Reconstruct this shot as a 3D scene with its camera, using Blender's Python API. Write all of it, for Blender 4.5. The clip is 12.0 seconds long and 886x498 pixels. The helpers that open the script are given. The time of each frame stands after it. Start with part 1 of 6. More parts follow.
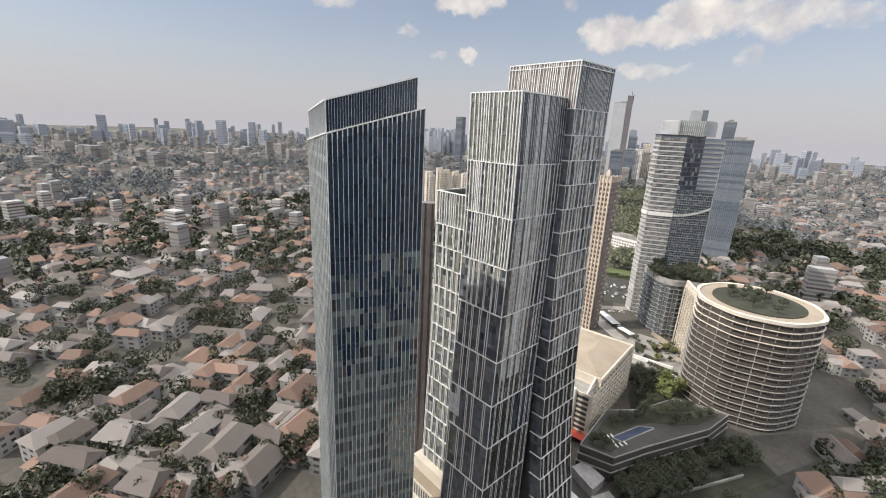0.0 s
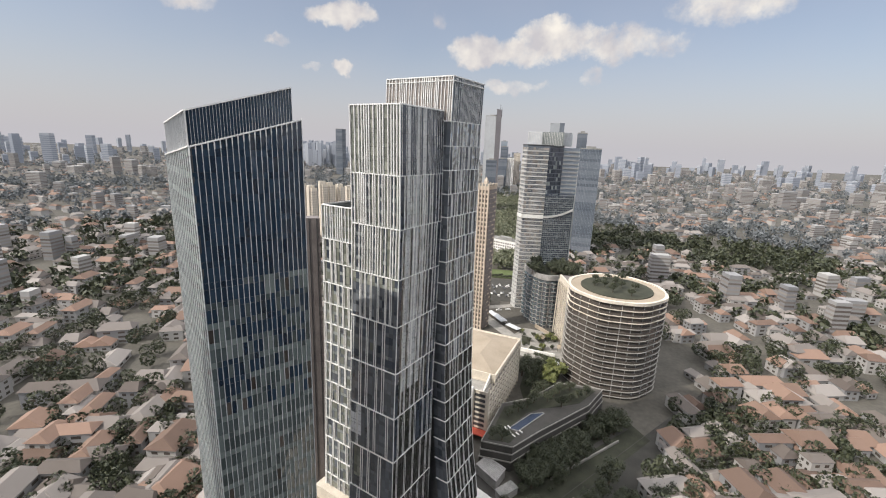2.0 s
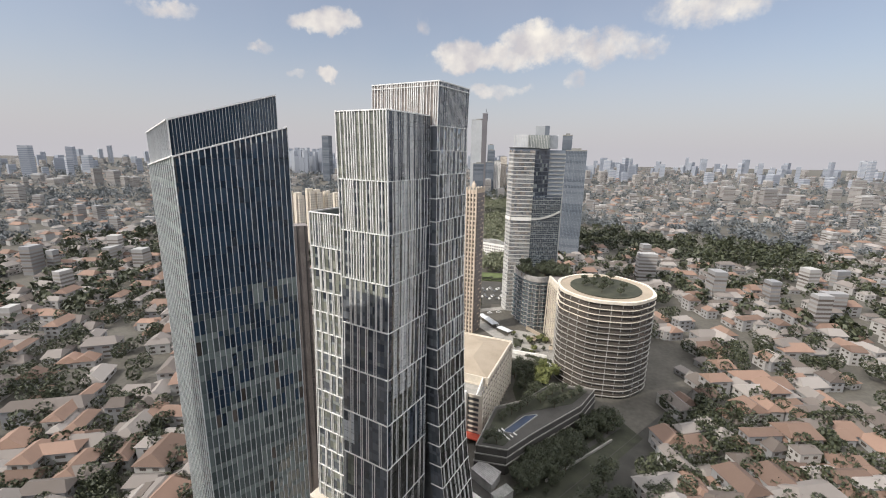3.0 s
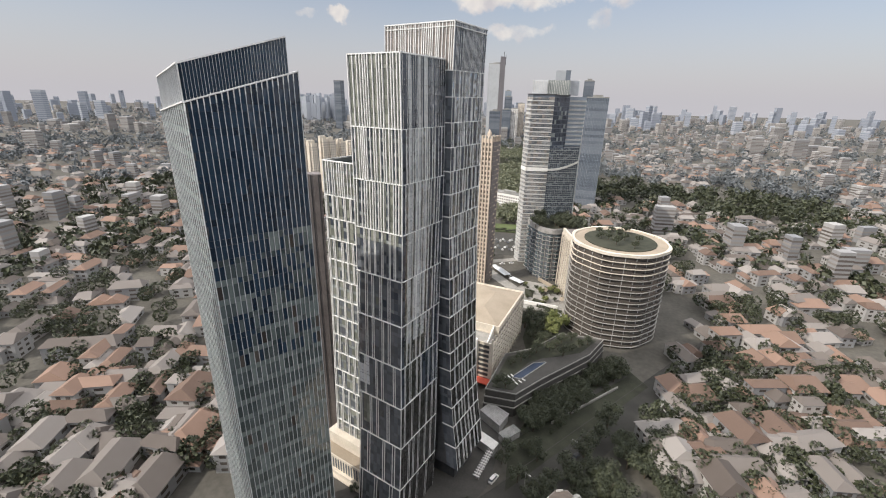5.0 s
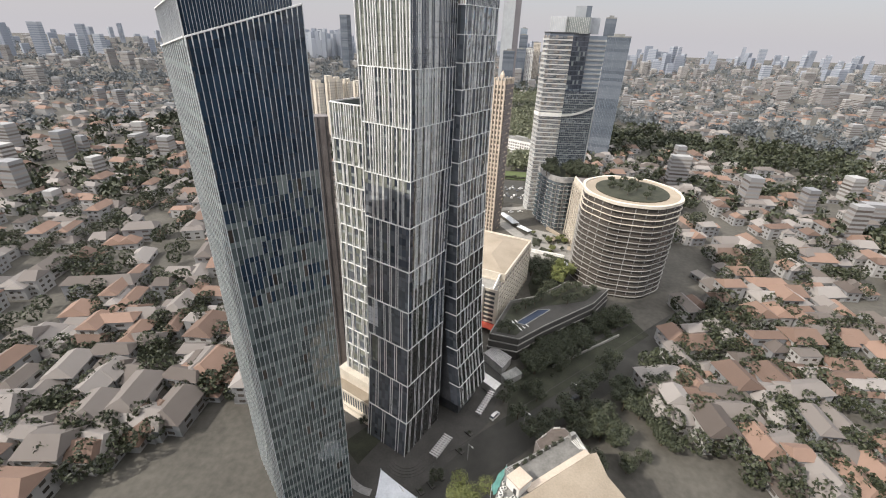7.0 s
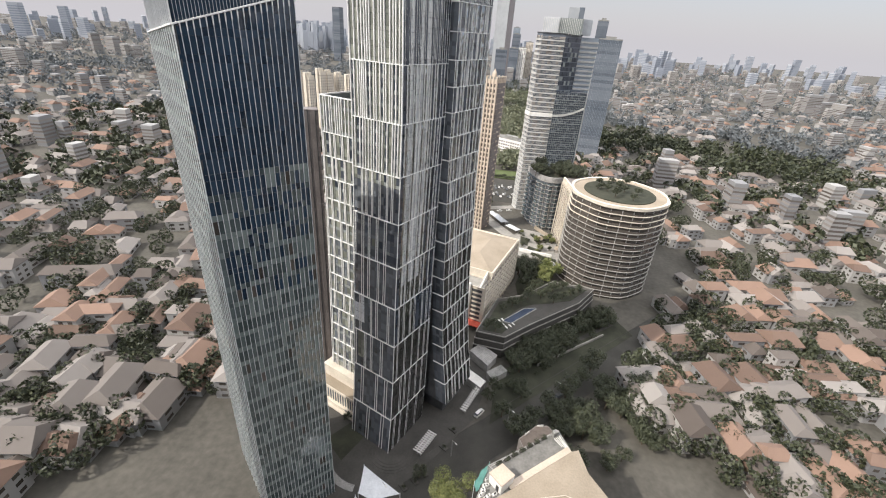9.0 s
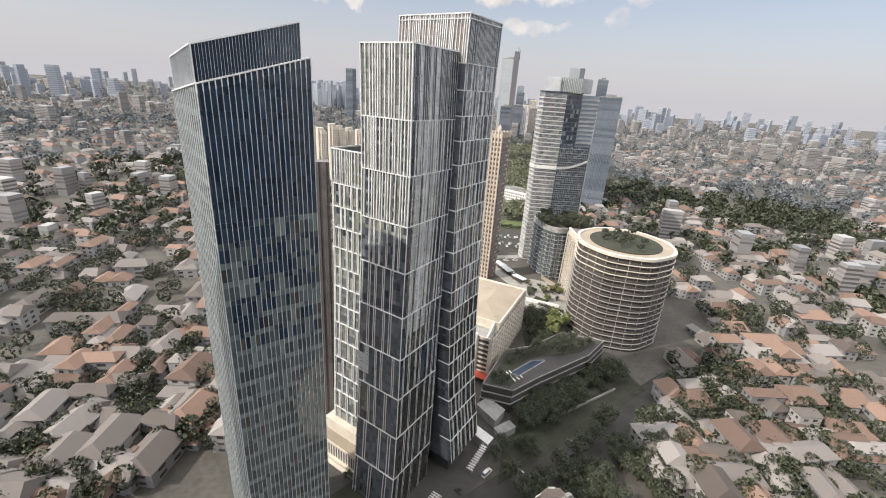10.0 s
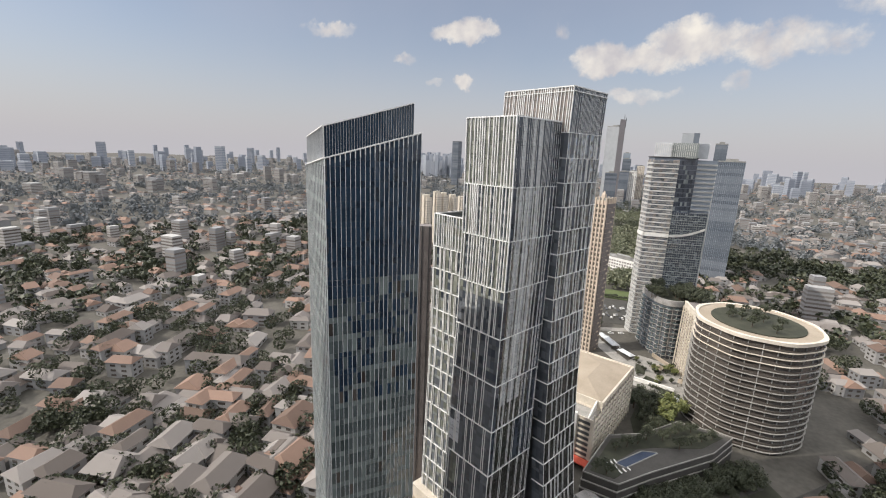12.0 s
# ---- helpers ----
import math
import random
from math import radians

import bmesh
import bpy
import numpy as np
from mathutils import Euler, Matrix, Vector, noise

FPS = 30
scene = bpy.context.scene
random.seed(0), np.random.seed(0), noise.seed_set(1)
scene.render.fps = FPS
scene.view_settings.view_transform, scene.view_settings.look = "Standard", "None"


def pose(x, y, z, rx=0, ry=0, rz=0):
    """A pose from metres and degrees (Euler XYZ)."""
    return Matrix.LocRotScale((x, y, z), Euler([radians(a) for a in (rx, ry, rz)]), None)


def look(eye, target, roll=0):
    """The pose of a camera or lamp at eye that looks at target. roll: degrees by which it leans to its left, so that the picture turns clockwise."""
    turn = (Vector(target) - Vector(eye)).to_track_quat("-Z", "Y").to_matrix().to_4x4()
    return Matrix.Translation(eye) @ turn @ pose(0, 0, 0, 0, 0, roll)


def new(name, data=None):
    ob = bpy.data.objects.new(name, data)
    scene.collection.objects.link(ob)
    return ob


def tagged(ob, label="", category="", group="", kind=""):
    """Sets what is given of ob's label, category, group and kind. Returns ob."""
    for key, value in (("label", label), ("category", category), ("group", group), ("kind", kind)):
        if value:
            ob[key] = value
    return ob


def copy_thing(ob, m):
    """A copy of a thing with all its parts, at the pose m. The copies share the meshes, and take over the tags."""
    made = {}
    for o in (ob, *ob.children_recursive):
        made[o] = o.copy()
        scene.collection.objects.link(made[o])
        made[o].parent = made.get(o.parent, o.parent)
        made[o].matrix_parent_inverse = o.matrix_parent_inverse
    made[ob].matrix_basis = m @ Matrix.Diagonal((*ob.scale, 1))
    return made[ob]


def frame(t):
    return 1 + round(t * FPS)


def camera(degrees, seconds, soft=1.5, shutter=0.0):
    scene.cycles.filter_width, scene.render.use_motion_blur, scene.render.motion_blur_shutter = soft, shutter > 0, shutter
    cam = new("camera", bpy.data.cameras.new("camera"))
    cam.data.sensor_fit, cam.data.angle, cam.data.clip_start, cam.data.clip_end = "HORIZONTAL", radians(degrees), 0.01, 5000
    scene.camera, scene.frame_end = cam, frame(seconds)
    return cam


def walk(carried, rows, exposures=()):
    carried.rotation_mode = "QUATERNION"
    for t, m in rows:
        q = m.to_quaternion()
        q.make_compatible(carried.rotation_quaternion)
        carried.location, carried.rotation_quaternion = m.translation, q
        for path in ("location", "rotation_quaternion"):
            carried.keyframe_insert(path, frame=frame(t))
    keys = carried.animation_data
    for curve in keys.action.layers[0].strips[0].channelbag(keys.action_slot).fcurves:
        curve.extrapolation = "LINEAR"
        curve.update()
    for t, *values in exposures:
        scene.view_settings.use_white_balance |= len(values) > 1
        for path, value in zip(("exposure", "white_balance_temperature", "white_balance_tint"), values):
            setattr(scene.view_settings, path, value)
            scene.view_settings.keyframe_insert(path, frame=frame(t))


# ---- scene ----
EYE = 134.0
cam = camera(92.4, 12.0, soft=1.08)
# seconds and the camera's turn; it stands at a high window and only turns
PATH = [
    (0.0, 74.24, -2.62, 16.83),
    (0.5, 75.68, -2.3, 9.48),
    (1.0, 76.63, -2.24, 4.06),
    (1.5, 76.4, -2.11, 2.16),
    (2.0, 76.36, -2.1, 1.42),
    (2.5, 76.97, -1.55, 0.36),
    (2.7, 77.08, -1.26, -0.01),
    (3.5, 76.3, -0.85, -0.32),
    (4.3, 73.36, -1.05, 0.69),
    (4.5, 72.39, -1.19, 1.01),
    (5.0, 70.29, -1.23, 1.65),
    (5.5, 68.83, -1.34, 2.13),
    (6.0, 67.26, -1.43, 2.61),
    (6.5, 65.0, -1.63, 3.0),
    (7.0, 63.13, -1.81, 3.06),
    (7.2, 62.06, -1.97, 3.07),
    (8.0, 59.3, -2.9, 3.0),
    (8.8, 61.25, -3.57, 2.45),
    (9.0, 62.79, -3.67, 2.23),
    (9.5, 66.38, -3.75, 2.45),
    (10.0, 69.35, -3.6, 3.14),
    (10.5, 72.16, -3.35, 4.78),
    (11.0, 74.46, -3.02, 7.95),
    (11.5, 76.24, -2.52, 12.27),
    (12.0, 77.31, -2.19, 16.37),
]
walk(cam, [(t, pose(0.0, 0.0, EYE, rx, ry, rz)) for t, rx, ry, rz in PATH],
     [(0.0, 0.24), (2.7, 0.24), (5.0, 0.24), (7.2, 0.32), (9.0, 0.42), (9.6, 0.46), (10.2, 0.36), (11.0, 0.24), (12.0, 0.18)])

# ---- light ----
SUN_WAY = Vector((0.90, 0.436))       # the way the light travels over the ground
SUN_UP = 42.0
world = bpy.data.worlds.new("world")
scene.world = world
world.use_nodes = True


def sky_world():
    nt = world.node_tree
    nt.nodes.clear()
    N, L = nt.nodes.new, nt.links.new
    out, bg = N("ShaderNodeOutputWorld"), N("ShaderNodeBackground")
    sky = N("ShaderNodeTexSky")
    sky.sky_type, sky.sun_disc = "NISHITA", False
    sky.sun_elevation = radians(SUN_UP)
    sky.sun_rotation = math.atan2(-SUN_WAY.x, -SUN_WAY.y)
    sky.air_density, sky.dust_density, sky.ozone_density, sky.altitude = 1.0, 1.2, 1.0, 100
    coord = N("ShaderNodeTexCoord")
    # cumulus: soft ellipses in azimuth and height, broken by noise
    warp = N("ShaderNodeTexNoise")
    warp.inputs["Scale"].default_value, warp.inputs["Detail"].default_value, warp.inputs["Roughness"].default_value = 14.0, 8.0, 0.62
    L(coord.outputs["Generated"], warp.inputs["Vector"])
    # bend the directions, so that the outlines billow
    bend = N("ShaderNodeTexNoise")
    bend.inputs["Scale"].default_value, bend.inputs["Detail"].default_value, bend.inputs["Roughness"].default_value = 16.0, 6.0, 0.6
    L(coord.outputs["Generated"], bend.inputs["Vector"])
    mid = N("ShaderNodeVectorMath")
    mid.operation = "SUBTRACT"
    mid.inputs[1].default_value = (0.5, 0.5, 0.5)
    L(bend.outputs["Color"], mid.inputs[0])
    far = N("ShaderNodeVectorMath")
    far.operation = "MULTIPLY_ADD"
    far.inputs[1].default_value = (0.10, 0.10, 0.07)
    L(mid.outputs[0], far.inputs[0])
    L(coord.outputs["Generated"], far.inputs[2])
    total = None
    for az, el, w, h, amount in CLOUDS:
        d = Vector((math.sin(radians(az)) * math.cos(radians(el)), math.cos(radians(az)) * math.cos(radians(el)), math.sin(radians(el))))
        side = Vector((math.cos(radians(az)), -math.sin(radians(az)), 0))
        top = side.cross(d)
        dots = []
        for axis, size in ((side, w), (top, h)):
            dot = N("ShaderNodeVectorMath")
            dot.operation = "DOT_PRODUCT"
            dot.inputs[1].default_value = axis / math.tan(radians(size))
            L(far.outputs[0], dot.inputs[0])
            shift = N("ShaderNodeMath")
            shift.operation = "SUBTRACT"
            shift.inputs[1].default_value = d.dot(axis) / math.tan(radians(size))
            L(dot.outputs["Value"], shift.inputs[0])
            sq = N("ShaderNodeMath")
            sq.operation = "POWER"
            sq.inputs[1].default_value = 2
            L(shift.outputs[0], sq.inputs[0])
            dots.append(sq)
        add = N("ShaderNodeMath")
        add.operation = "ADD"
        L(dots[0].outputs[0], add.inputs[0])
        L(dots[1].outputs[0], add.inputs[1])
        fall = N("ShaderNodeMapRange")
        fall.interpolation_type = "SMOOTHSTEP"
        fall.inputs["From Min"].default_value, fall.inputs["From Max"].default_value = 2.4, 0.0
        fall.inputs["To Max"].default_value = amount
        L(add.outputs[0], fall.inputs["Value"])
        if total is None:
            total = fall.outputs[0]
        else:
            mx = N("ShaderNodeMath")
            mx.operation = "MAXIMUM"
            L(total, mx.inputs[0])
            L(fall.outputs[0], mx.inputs[1])
            total = mx.outputs[0]
    lift = N("ShaderNodeMath")
    lift.operation = "ADD"
    L(total, lift.inputs[0])
    L(warp.outputs["Fac"], lift.inputs[1])
    mask = N("ShaderNodeMapRange")
    mask.interpolation_type = "SMOOTHSTEP"
    mask.inputs["From Min"].default_value, mask.inputs["From Max"].default_value = 0.76, 1.16
    L(lift.outputs[0], mask.inputs["Value"])
    tone = N("ShaderNodeValToRGB")
    tone.color_ramp.elements[0].position, tone.color_ramp.elements[0].color = 0.36, (5.2, 5.0, 5.2, 1)
    tone.color_ramp.elements[1].position, tone.color_ramp.elements[1].color = 0.75, (8.2, 7.7, 7.0, 1)
    fine = N("ShaderNodeTexNoise")
    fine.inputs["Scale"].default_value, fine.inputs["Detail"].default_value = 22.0, 6.0
    L(coord.outputs["Generated"], fine.inputs["Vector"])
    L(fine.outputs["Fac"], tone.inputs["Fac"])
    # thin veil of high cloud, so that the blue is not clean
    veil = N("ShaderNodeTexNoise")
    veil.inputs["Scale"].default_value, veil.inputs["Detail"].default_value = 3.5, 5.0
    L(coord.outputs["Generated"], veil.inputs["Vector"])
    vr = N("ShaderNodeMapRange")
    vr.inputs["From Min"].default_value, vr.inputs["From Max"].default_value, vr.inputs["To Max"].default_value = 0.40, 0.75, 0.4
    vr.inputs["To Min"].default_value = 0.30
    L(veil.outputs["Fac"], vr.inputs["Value"])
    m1 = N("ShaderNodeMix")
    m1.data_type = "RGBA"
    L(vr.outputs[0], m1.inputs["Factor"])
    L(sky.outputs["Color"], m1.inputs["A"])
    m1.inputs["B"].default_value = (5.3, 5.1, 5.5, 1)
    # the sky pales towards the horizon all round
    split = N("ShaderNodeSeparateXYZ")
    L(coord.outputs["Generated"], split.inputs[0])
    low = N("ShaderNodeMapRange")
    low.interpolation_type = "SMOOTHSTEP"
    low.inputs["From Min"].default_value, low.inputs["From Max"].default_value = 0.24, -0.03
    low.inputs["To Max"].default_value = 0.95
    L(split.outputs["Z"], low.inputs["Value"])
    m3 = N("ShaderNodeMix")
    m3.data_type = "RGBA"
    L(low.outputs[0], m3.inputs["Factor"])
    L(m1.outputs["Result"], m3.inputs["A"])
    m3.inputs["B"].default_value = (4.75, 4.6, 4.9, 1)
    m2 = N("ShaderNodeMix")
    m2.data_type = "RGBA"
    L(mask.outputs[0], m2.inputs["Factor"])
    L(m3.outputs["Result"], m2.inputs["A"])
    L(tone.outputs["Color"], m2.inputs["B"])
    # broken cloud cover above the view, all round, added bright to fill the shade
    field = N("ShaderNodeTexNoise")
    field.inputs["Scale"].default_value, field.inputs["Detail"].default_value, field.inputs["Roughness"].default_value = 4.5, 7.0, 0.6
    L(coord.outputs["Generated"], field.inputs["Vector"])
    cover = N("ShaderNodeMapRange")
    cover.interpolation_type = "SMOOTHSTEP"
    cover.inputs["From Min"].default_value, cover.inputs["From Max"].default_value = 0.40, 0.58
    L(field.outputs["Fac"], cover.inputs["Value"])
    high = N("ShaderNodeMapRange")
    high.interpolation_type = "SMOOTHSTEP"
    high.inputs["From Min"].default_value, high.inputs["From Max"].default_value = 0.30, 0.50
    L(split.outputs["Z"], high.inputs["Value"])
    both = N("ShaderNodeMath")
    both.operation = "MULTIPLY"
    L(cover.outputs[0], both.inputs[0])
    L(high.outputs[0], both.inputs[1])
    m4 = N("ShaderNodeMix")
    m4.data_type = "RGBA"
    L(both.outputs[0], m4.inputs["Factor"])
    L(m2.outputs["Result"], m4.inputs["A"])
    m4.inputs["B"].default_value = (22.0, 22.0, 22.4, 1)
    L(m4.outputs["Result"], bg.inputs["Color"])
    bg.inputs["Strength"].default_value = SKY_POWER
    L(bg.outputs[0], out.inputs["Surface"])


# azimuth, height, half width, half height (degrees), amount
CLOUDS = [
    (-14.6, 14.5, 3.8, 1.2, 0.62), (2.8, 11.3, 3.6, 1.6, 0.66), (7.4, 11.2, 4.4, 1.5, 0.60), (12.6, 12.5, 4.8, 2.2, 0.70), (11.3, 14.2, 2.2, 1.1, 0.55), (7.7, 7.5, 4.6, 0.9, 0.58),
    (-14.3, 8.8, 1.3, 0.8, 0.55), (-18.1, 8.4, 0.9, 0.6, 0.50), (-30.0, 13.8, 3.2, 0.8, 0.42), (-21.5, 11.4, 1.3, 0.8, 0.40),
    (-2.2, 15.6, 1.2, 2.0, 0.38), (20.0, 12.0, 5.0, 2.0, 0.6), (30.0, 15.0, 6.0, 2.0, 0.55), (16.6, 8.4, 1.3, 1.2, 0.5),
]
SKY_POWER = 0.10
sky_world()
sun = new("sun", bpy.data.lights.new("sun", "SUN"))
sun.data.energy, sun.data.angle, sun.data.color = 3.5, radians(0.6), (1.0, 0.945, 0.87)
sun.matrix_world = look((0, 0, 400), (SUN_WAY.x, SUN_WAY.y, 400 - math.tan(radians(SUN_UP))))

# ---- materials ----
def material(name, dark, light, rough=0.7, scale=3.0, fine=40.0, bump=0.15, metal=0.0, ior=1.45, island=0.0, obj=0.0, stain=0.25):
    """A surface with variation at two scales; island and obj: how much single pieces differ."""
    m = bpy.data.materials.new(name)
    m.use_nodes = True
    nt = m.node_tree
    N, L = nt.nodes.new, nt.links.new
    b = nt.nodes["Principled BSDF"]
    co = N("ShaderNodeTexCoord")
    big, small = N("ShaderNodeTexNoise"), N("ShaderNodeTexNoise")
    big.inputs["Scale"].default_value, big.inputs["Detail"].default_value = 1.0 / scale, 4.0
    small.inputs["Scale"].default_value, small.inputs["Detail"].default_value = fine / 10.0, 5.0
    for n in (big, small):
        L(co.outputs["Object"], n.inputs["Vector"])
    f = N("ShaderNodeMath")
    f.operation = "MULTIPLY_ADD"
    f.inputs[1].default_value = 0.45
    L(small.outputs["Fac"], f.inputs[0])
    g = N("ShaderNodeMath")
    g.operation = "MULTIPLY"
    g.inputs[1].default_value = 0.55
    L(big.outputs["Fac"], g.inputs[0])
    L(g.outputs[0], f.inputs[2])
    fac = f.outputs[0]
    for amount, node, socket in ((island, "ShaderNodeNewGeometry", "Random Per Island"), (obj, "ShaderNodeObjectInfo", "Random")):
        if amount:
            r = N(node)
            k = N("ShaderNodeMix")
            k.inputs["Factor"].default_value = amount
            L(fac, k.inputs["A"])
            L(r.outputs[socket], k.inputs["B"])
            fac = k.outputs["Result"]
    ramp = N("ShaderNodeValToRGB")
    e = ramp.color_ramp.elements
    e[0].position, e[0].color = 0.5 - 0.5 * max(stain, island, obj), (*dark, 1)
    e[1].position, e[1].color = 0.5 + 0.5 * max(stain, island, obj), (*light, 1)
    L(fac, ramp.inputs["Fac"])
    L(ramp.outputs["Color"], b.inputs["Base Color"])
    b.inputs["Roughness"].default_value, b.inputs["Metallic"].default_value, b.inputs["IOR"].default_value = rough, metal, ior
    if bump:
        bp = N("ShaderNodeBump")
        bp.inputs["Strength"].default_value, bp.inputs["Distance"].default_value = bump, 0.02
        L(small.outputs["Fac"], bp.inputs["Height"])
        L(bp.outputs["Normal"], b.inputs["Normal"])
    return m


def rippled(m, size, strength, distance):
    """Uneven float glass: slow ripples, longer upright than across."""
    nt = m.node_tree
    N, L = nt.nodes.new, nt.links.new
    co, mp, n, bp = N("ShaderNodeTexCoord"), N("ShaderNodeMapping"), N("ShaderNodeTexNoise"), N("ShaderNodeBump")
    mp.inputs["Scale"].default_value = (1.0, 1.0, 0.45)
    n.inputs["Scale"].default_value, n.inputs["Detail"].default_value = 1.0 / size, 1.5
    bp.inputs["Strength"].default_value, bp.inputs["Distance"].default_value = strength, distance
    L(co.outputs["Object"], mp.inputs["Vector"])
    L(mp.outputs["Vector"], n.inputs["Vector"])
    L(n.outputs["Fac"], bp.inputs["Height"])
    L(bp.outputs["Normal"], nt.nodes["Principled BSDF"].inputs["Normal"])


WHITE_FIN = material("white_fin", (0.68, 0.67, 0.65), (0.82, 0.81, 0.79), 0.45, 5, 30, 0.05)
FIN_GREY = material("grey_mullion", (0.48, 0.49, 0.50), (0.62, 0.63, 0.64), 0.4, 5, 30, 0.05)
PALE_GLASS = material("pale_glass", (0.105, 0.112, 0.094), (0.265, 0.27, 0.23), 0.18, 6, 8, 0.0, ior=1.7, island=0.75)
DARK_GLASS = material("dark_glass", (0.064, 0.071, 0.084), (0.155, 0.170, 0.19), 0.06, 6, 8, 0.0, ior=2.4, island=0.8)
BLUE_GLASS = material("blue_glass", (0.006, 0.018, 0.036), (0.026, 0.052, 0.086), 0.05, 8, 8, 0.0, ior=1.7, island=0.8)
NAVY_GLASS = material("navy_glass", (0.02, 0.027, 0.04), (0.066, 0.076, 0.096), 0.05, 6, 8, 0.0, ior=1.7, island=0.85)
SPANDREL = material("spandrel", (0.14, 0.155, 0.15), (0.27, 0.29, 0.28), 0.3, 6, 20, 0.05, island=0.6)
ROOF_GREY = material("roof_grey", (0.16, 0.16, 0.15), (0.30, 0.29, 0.27), 0.9, 4, 20, 0.3)
CREAM = material("cream_render", (0.52, 0.46, 0.38), (0.68, 0.61, 0.51), 0.8, 5, 20, 0.15)
SAND_ROOF = material("sand_roof", (0.27, 0.222, 0.165), (0.35, 0.29, 0.222), 0.85, 9, 20, 0.15)
WHITE_WALL = material("white_wall", (0.60, 0.58, 0.54), (0.78, 0.76, 0.72), 0.75, 5, 20, 0.12)
CONCRETE = material("concrete", (0.20, 0.19, 0.18), (0.36, 0.345, 0.325), 0.85, 4, 25, 0.25)
DARK_METAL = material("dark_metal", (0.03, 0.03, 0.033), (0.07, 0.07, 0.07), 0.5, 3, 20, 0.1)
BROWN_WALL = material("brown_wall", (0.13, 0.112, 0.105), (0.20, 0.175, 0.165), 0.6, 6, 20, 0.1)
PEACH = material("peach_render", (0.47, 0.385, 0.305), (0.58, 0.485, 0.39), 0.8, 6, 20, 0.12)
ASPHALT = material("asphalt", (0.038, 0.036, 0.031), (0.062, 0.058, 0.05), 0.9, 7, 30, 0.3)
GROUND_MAT = material("ground", (0.05, 0.046, 0.038), (0.115, 0.105, 0.088), 0.95, 25, 4, 0.2, stain=0.4)
# grass darkened to suit the ground in the towers' shade
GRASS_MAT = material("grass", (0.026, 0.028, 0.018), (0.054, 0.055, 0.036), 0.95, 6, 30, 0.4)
GRAVEL = material("roof_gravel", (0.11, 0.105, 0.096), (0.215, 0.205, 0.188), 0.9, 3, 14, 0.3, stain=0.4)
WORN_DECK = material("worn_deck", (0.07, 0.056, 0.047), (0.135, 0.11, 0.094), 0.9, 3, 12, 0.25, stain=0.4)
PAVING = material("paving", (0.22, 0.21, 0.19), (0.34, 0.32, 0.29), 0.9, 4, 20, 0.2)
# far glass: base colours lightened to stand for distance haze
HAZE_GLASS = material("hazed_blue_glass", (0.20, 0.235, 0.27), (0.33, 0.365, 0.40), 0.15, 20, 4, 0.0, ior=1.6, island=0.5)
HAZE_DARK = material("hazed_slate_glass", (0.09, 0.105, 0.125), (0.17, 0.185, 0.21), 0.2, 20, 4, 0.0, island=0.5)
DARK_PAVING = material("dark_paving", (0.044, 0.041, 0.036), (0.078, 0.072, 0.064), 0.85, 5, 14, 0.25, stain=0.4)
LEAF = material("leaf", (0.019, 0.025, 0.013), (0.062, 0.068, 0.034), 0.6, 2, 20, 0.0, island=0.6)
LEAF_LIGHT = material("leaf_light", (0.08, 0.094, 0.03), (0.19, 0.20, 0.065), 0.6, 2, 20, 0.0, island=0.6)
BARK = material("bark", (0.06, 0.045, 0.03), (0.12, 0.09, 0.065), 0.9, 1, 40, 0.5)
TILE_RED = material("red_tile", (0.115, 0.076, 0.058), (0.24, 0.155, 0.115), 0.85, 4, 20, 0.2, island=0.7)
FAR_WALL = material("far_wall", (0.20, 0.20, 0.205), (0.38, 0.365, 0.345), 0.85, 40, 2, 0.0, island=0.85)
# skyline colours: bluish and low in contrast to paint the haze
HAZE_WALL = material("haze_wall", (0.25, 0.27, 0.31), (0.37, 0.385, 0.415), 0.85, 40, 2, 0.0, island=0.85)
HAZE_BAND = material("haze_band", (0.20, 0.22, 0.26), (0.26, 0.28, 0.32), 0.8, 40, 2, 0.0)
FAR_ROOF = material("far_roof", (0.085, 0.068, 0.058), (0.27, 0.245, 0.225), 0.9, 30, 2, 0.0, island=0.85)
TAUPE_GLASS = material("taupe_glass", (0.17, 0.145, 0.13), (0.33, 0.285, 0.255), 0.2, 6, 8, 0.0, ior=1.6, island=0.75)
BROWN_GLASS = material("brown_glass", (0.045, 0.038, 0.032), (0.115, 0.10, 0.088), 0.12, 6, 8, 0.0, ior=1.6, island=0.7)
BAND_GLASS = material("banded_glass", (0.046, 0.064, 0.066), (0.115, 0.142, 0.142), 0.06, 6, 8, 0.0, ior=1.9, island=0.4)
BAND_PANEL = material("banded_panel", (0.12, 0.15, 0.145), (0.20, 0.232, 0.22), 0.3, 6, 20, 0.05, island=0.35)
# distance haze is mixed into this leaf colour
HAZE_LEAF = material("haze_leaf", (0.09, 0.10, 0.105), (0.155, 0.165, 0.17), 0.8, 6, 8, 0.0, island=0.6)
MIRROR_GLASS = material("coated_glass", (0.30, 0.32, 0.34), (0.52, 0.54, 0.55), 0.03, 6, 8, 0.0, metal=1.0, island=0.6)
LOUVRE_GREY = material("louvre_grey", (0.38, 0.37, 0.35), (0.50, 0.49, 0.465), 0.6, 5, 20, 0.1)
SMOKED_GLASS = material("smoked_glass", (0.022, 0.021, 0.02), (0.06, 0.057, 0.053), 0.06, 6, 8, 0.0, ior=1.7, island=0.7)
# pale panes whose colour stands for bright reflections on the unlit tower faces
BRIGHT_REFLECTION = material("bright_reflection", (0.32, 0.33, 0.335), (0.48, 0.49, 0.49), 0.08, 6, 8, 0.0, ior=1.8, island=0.5)
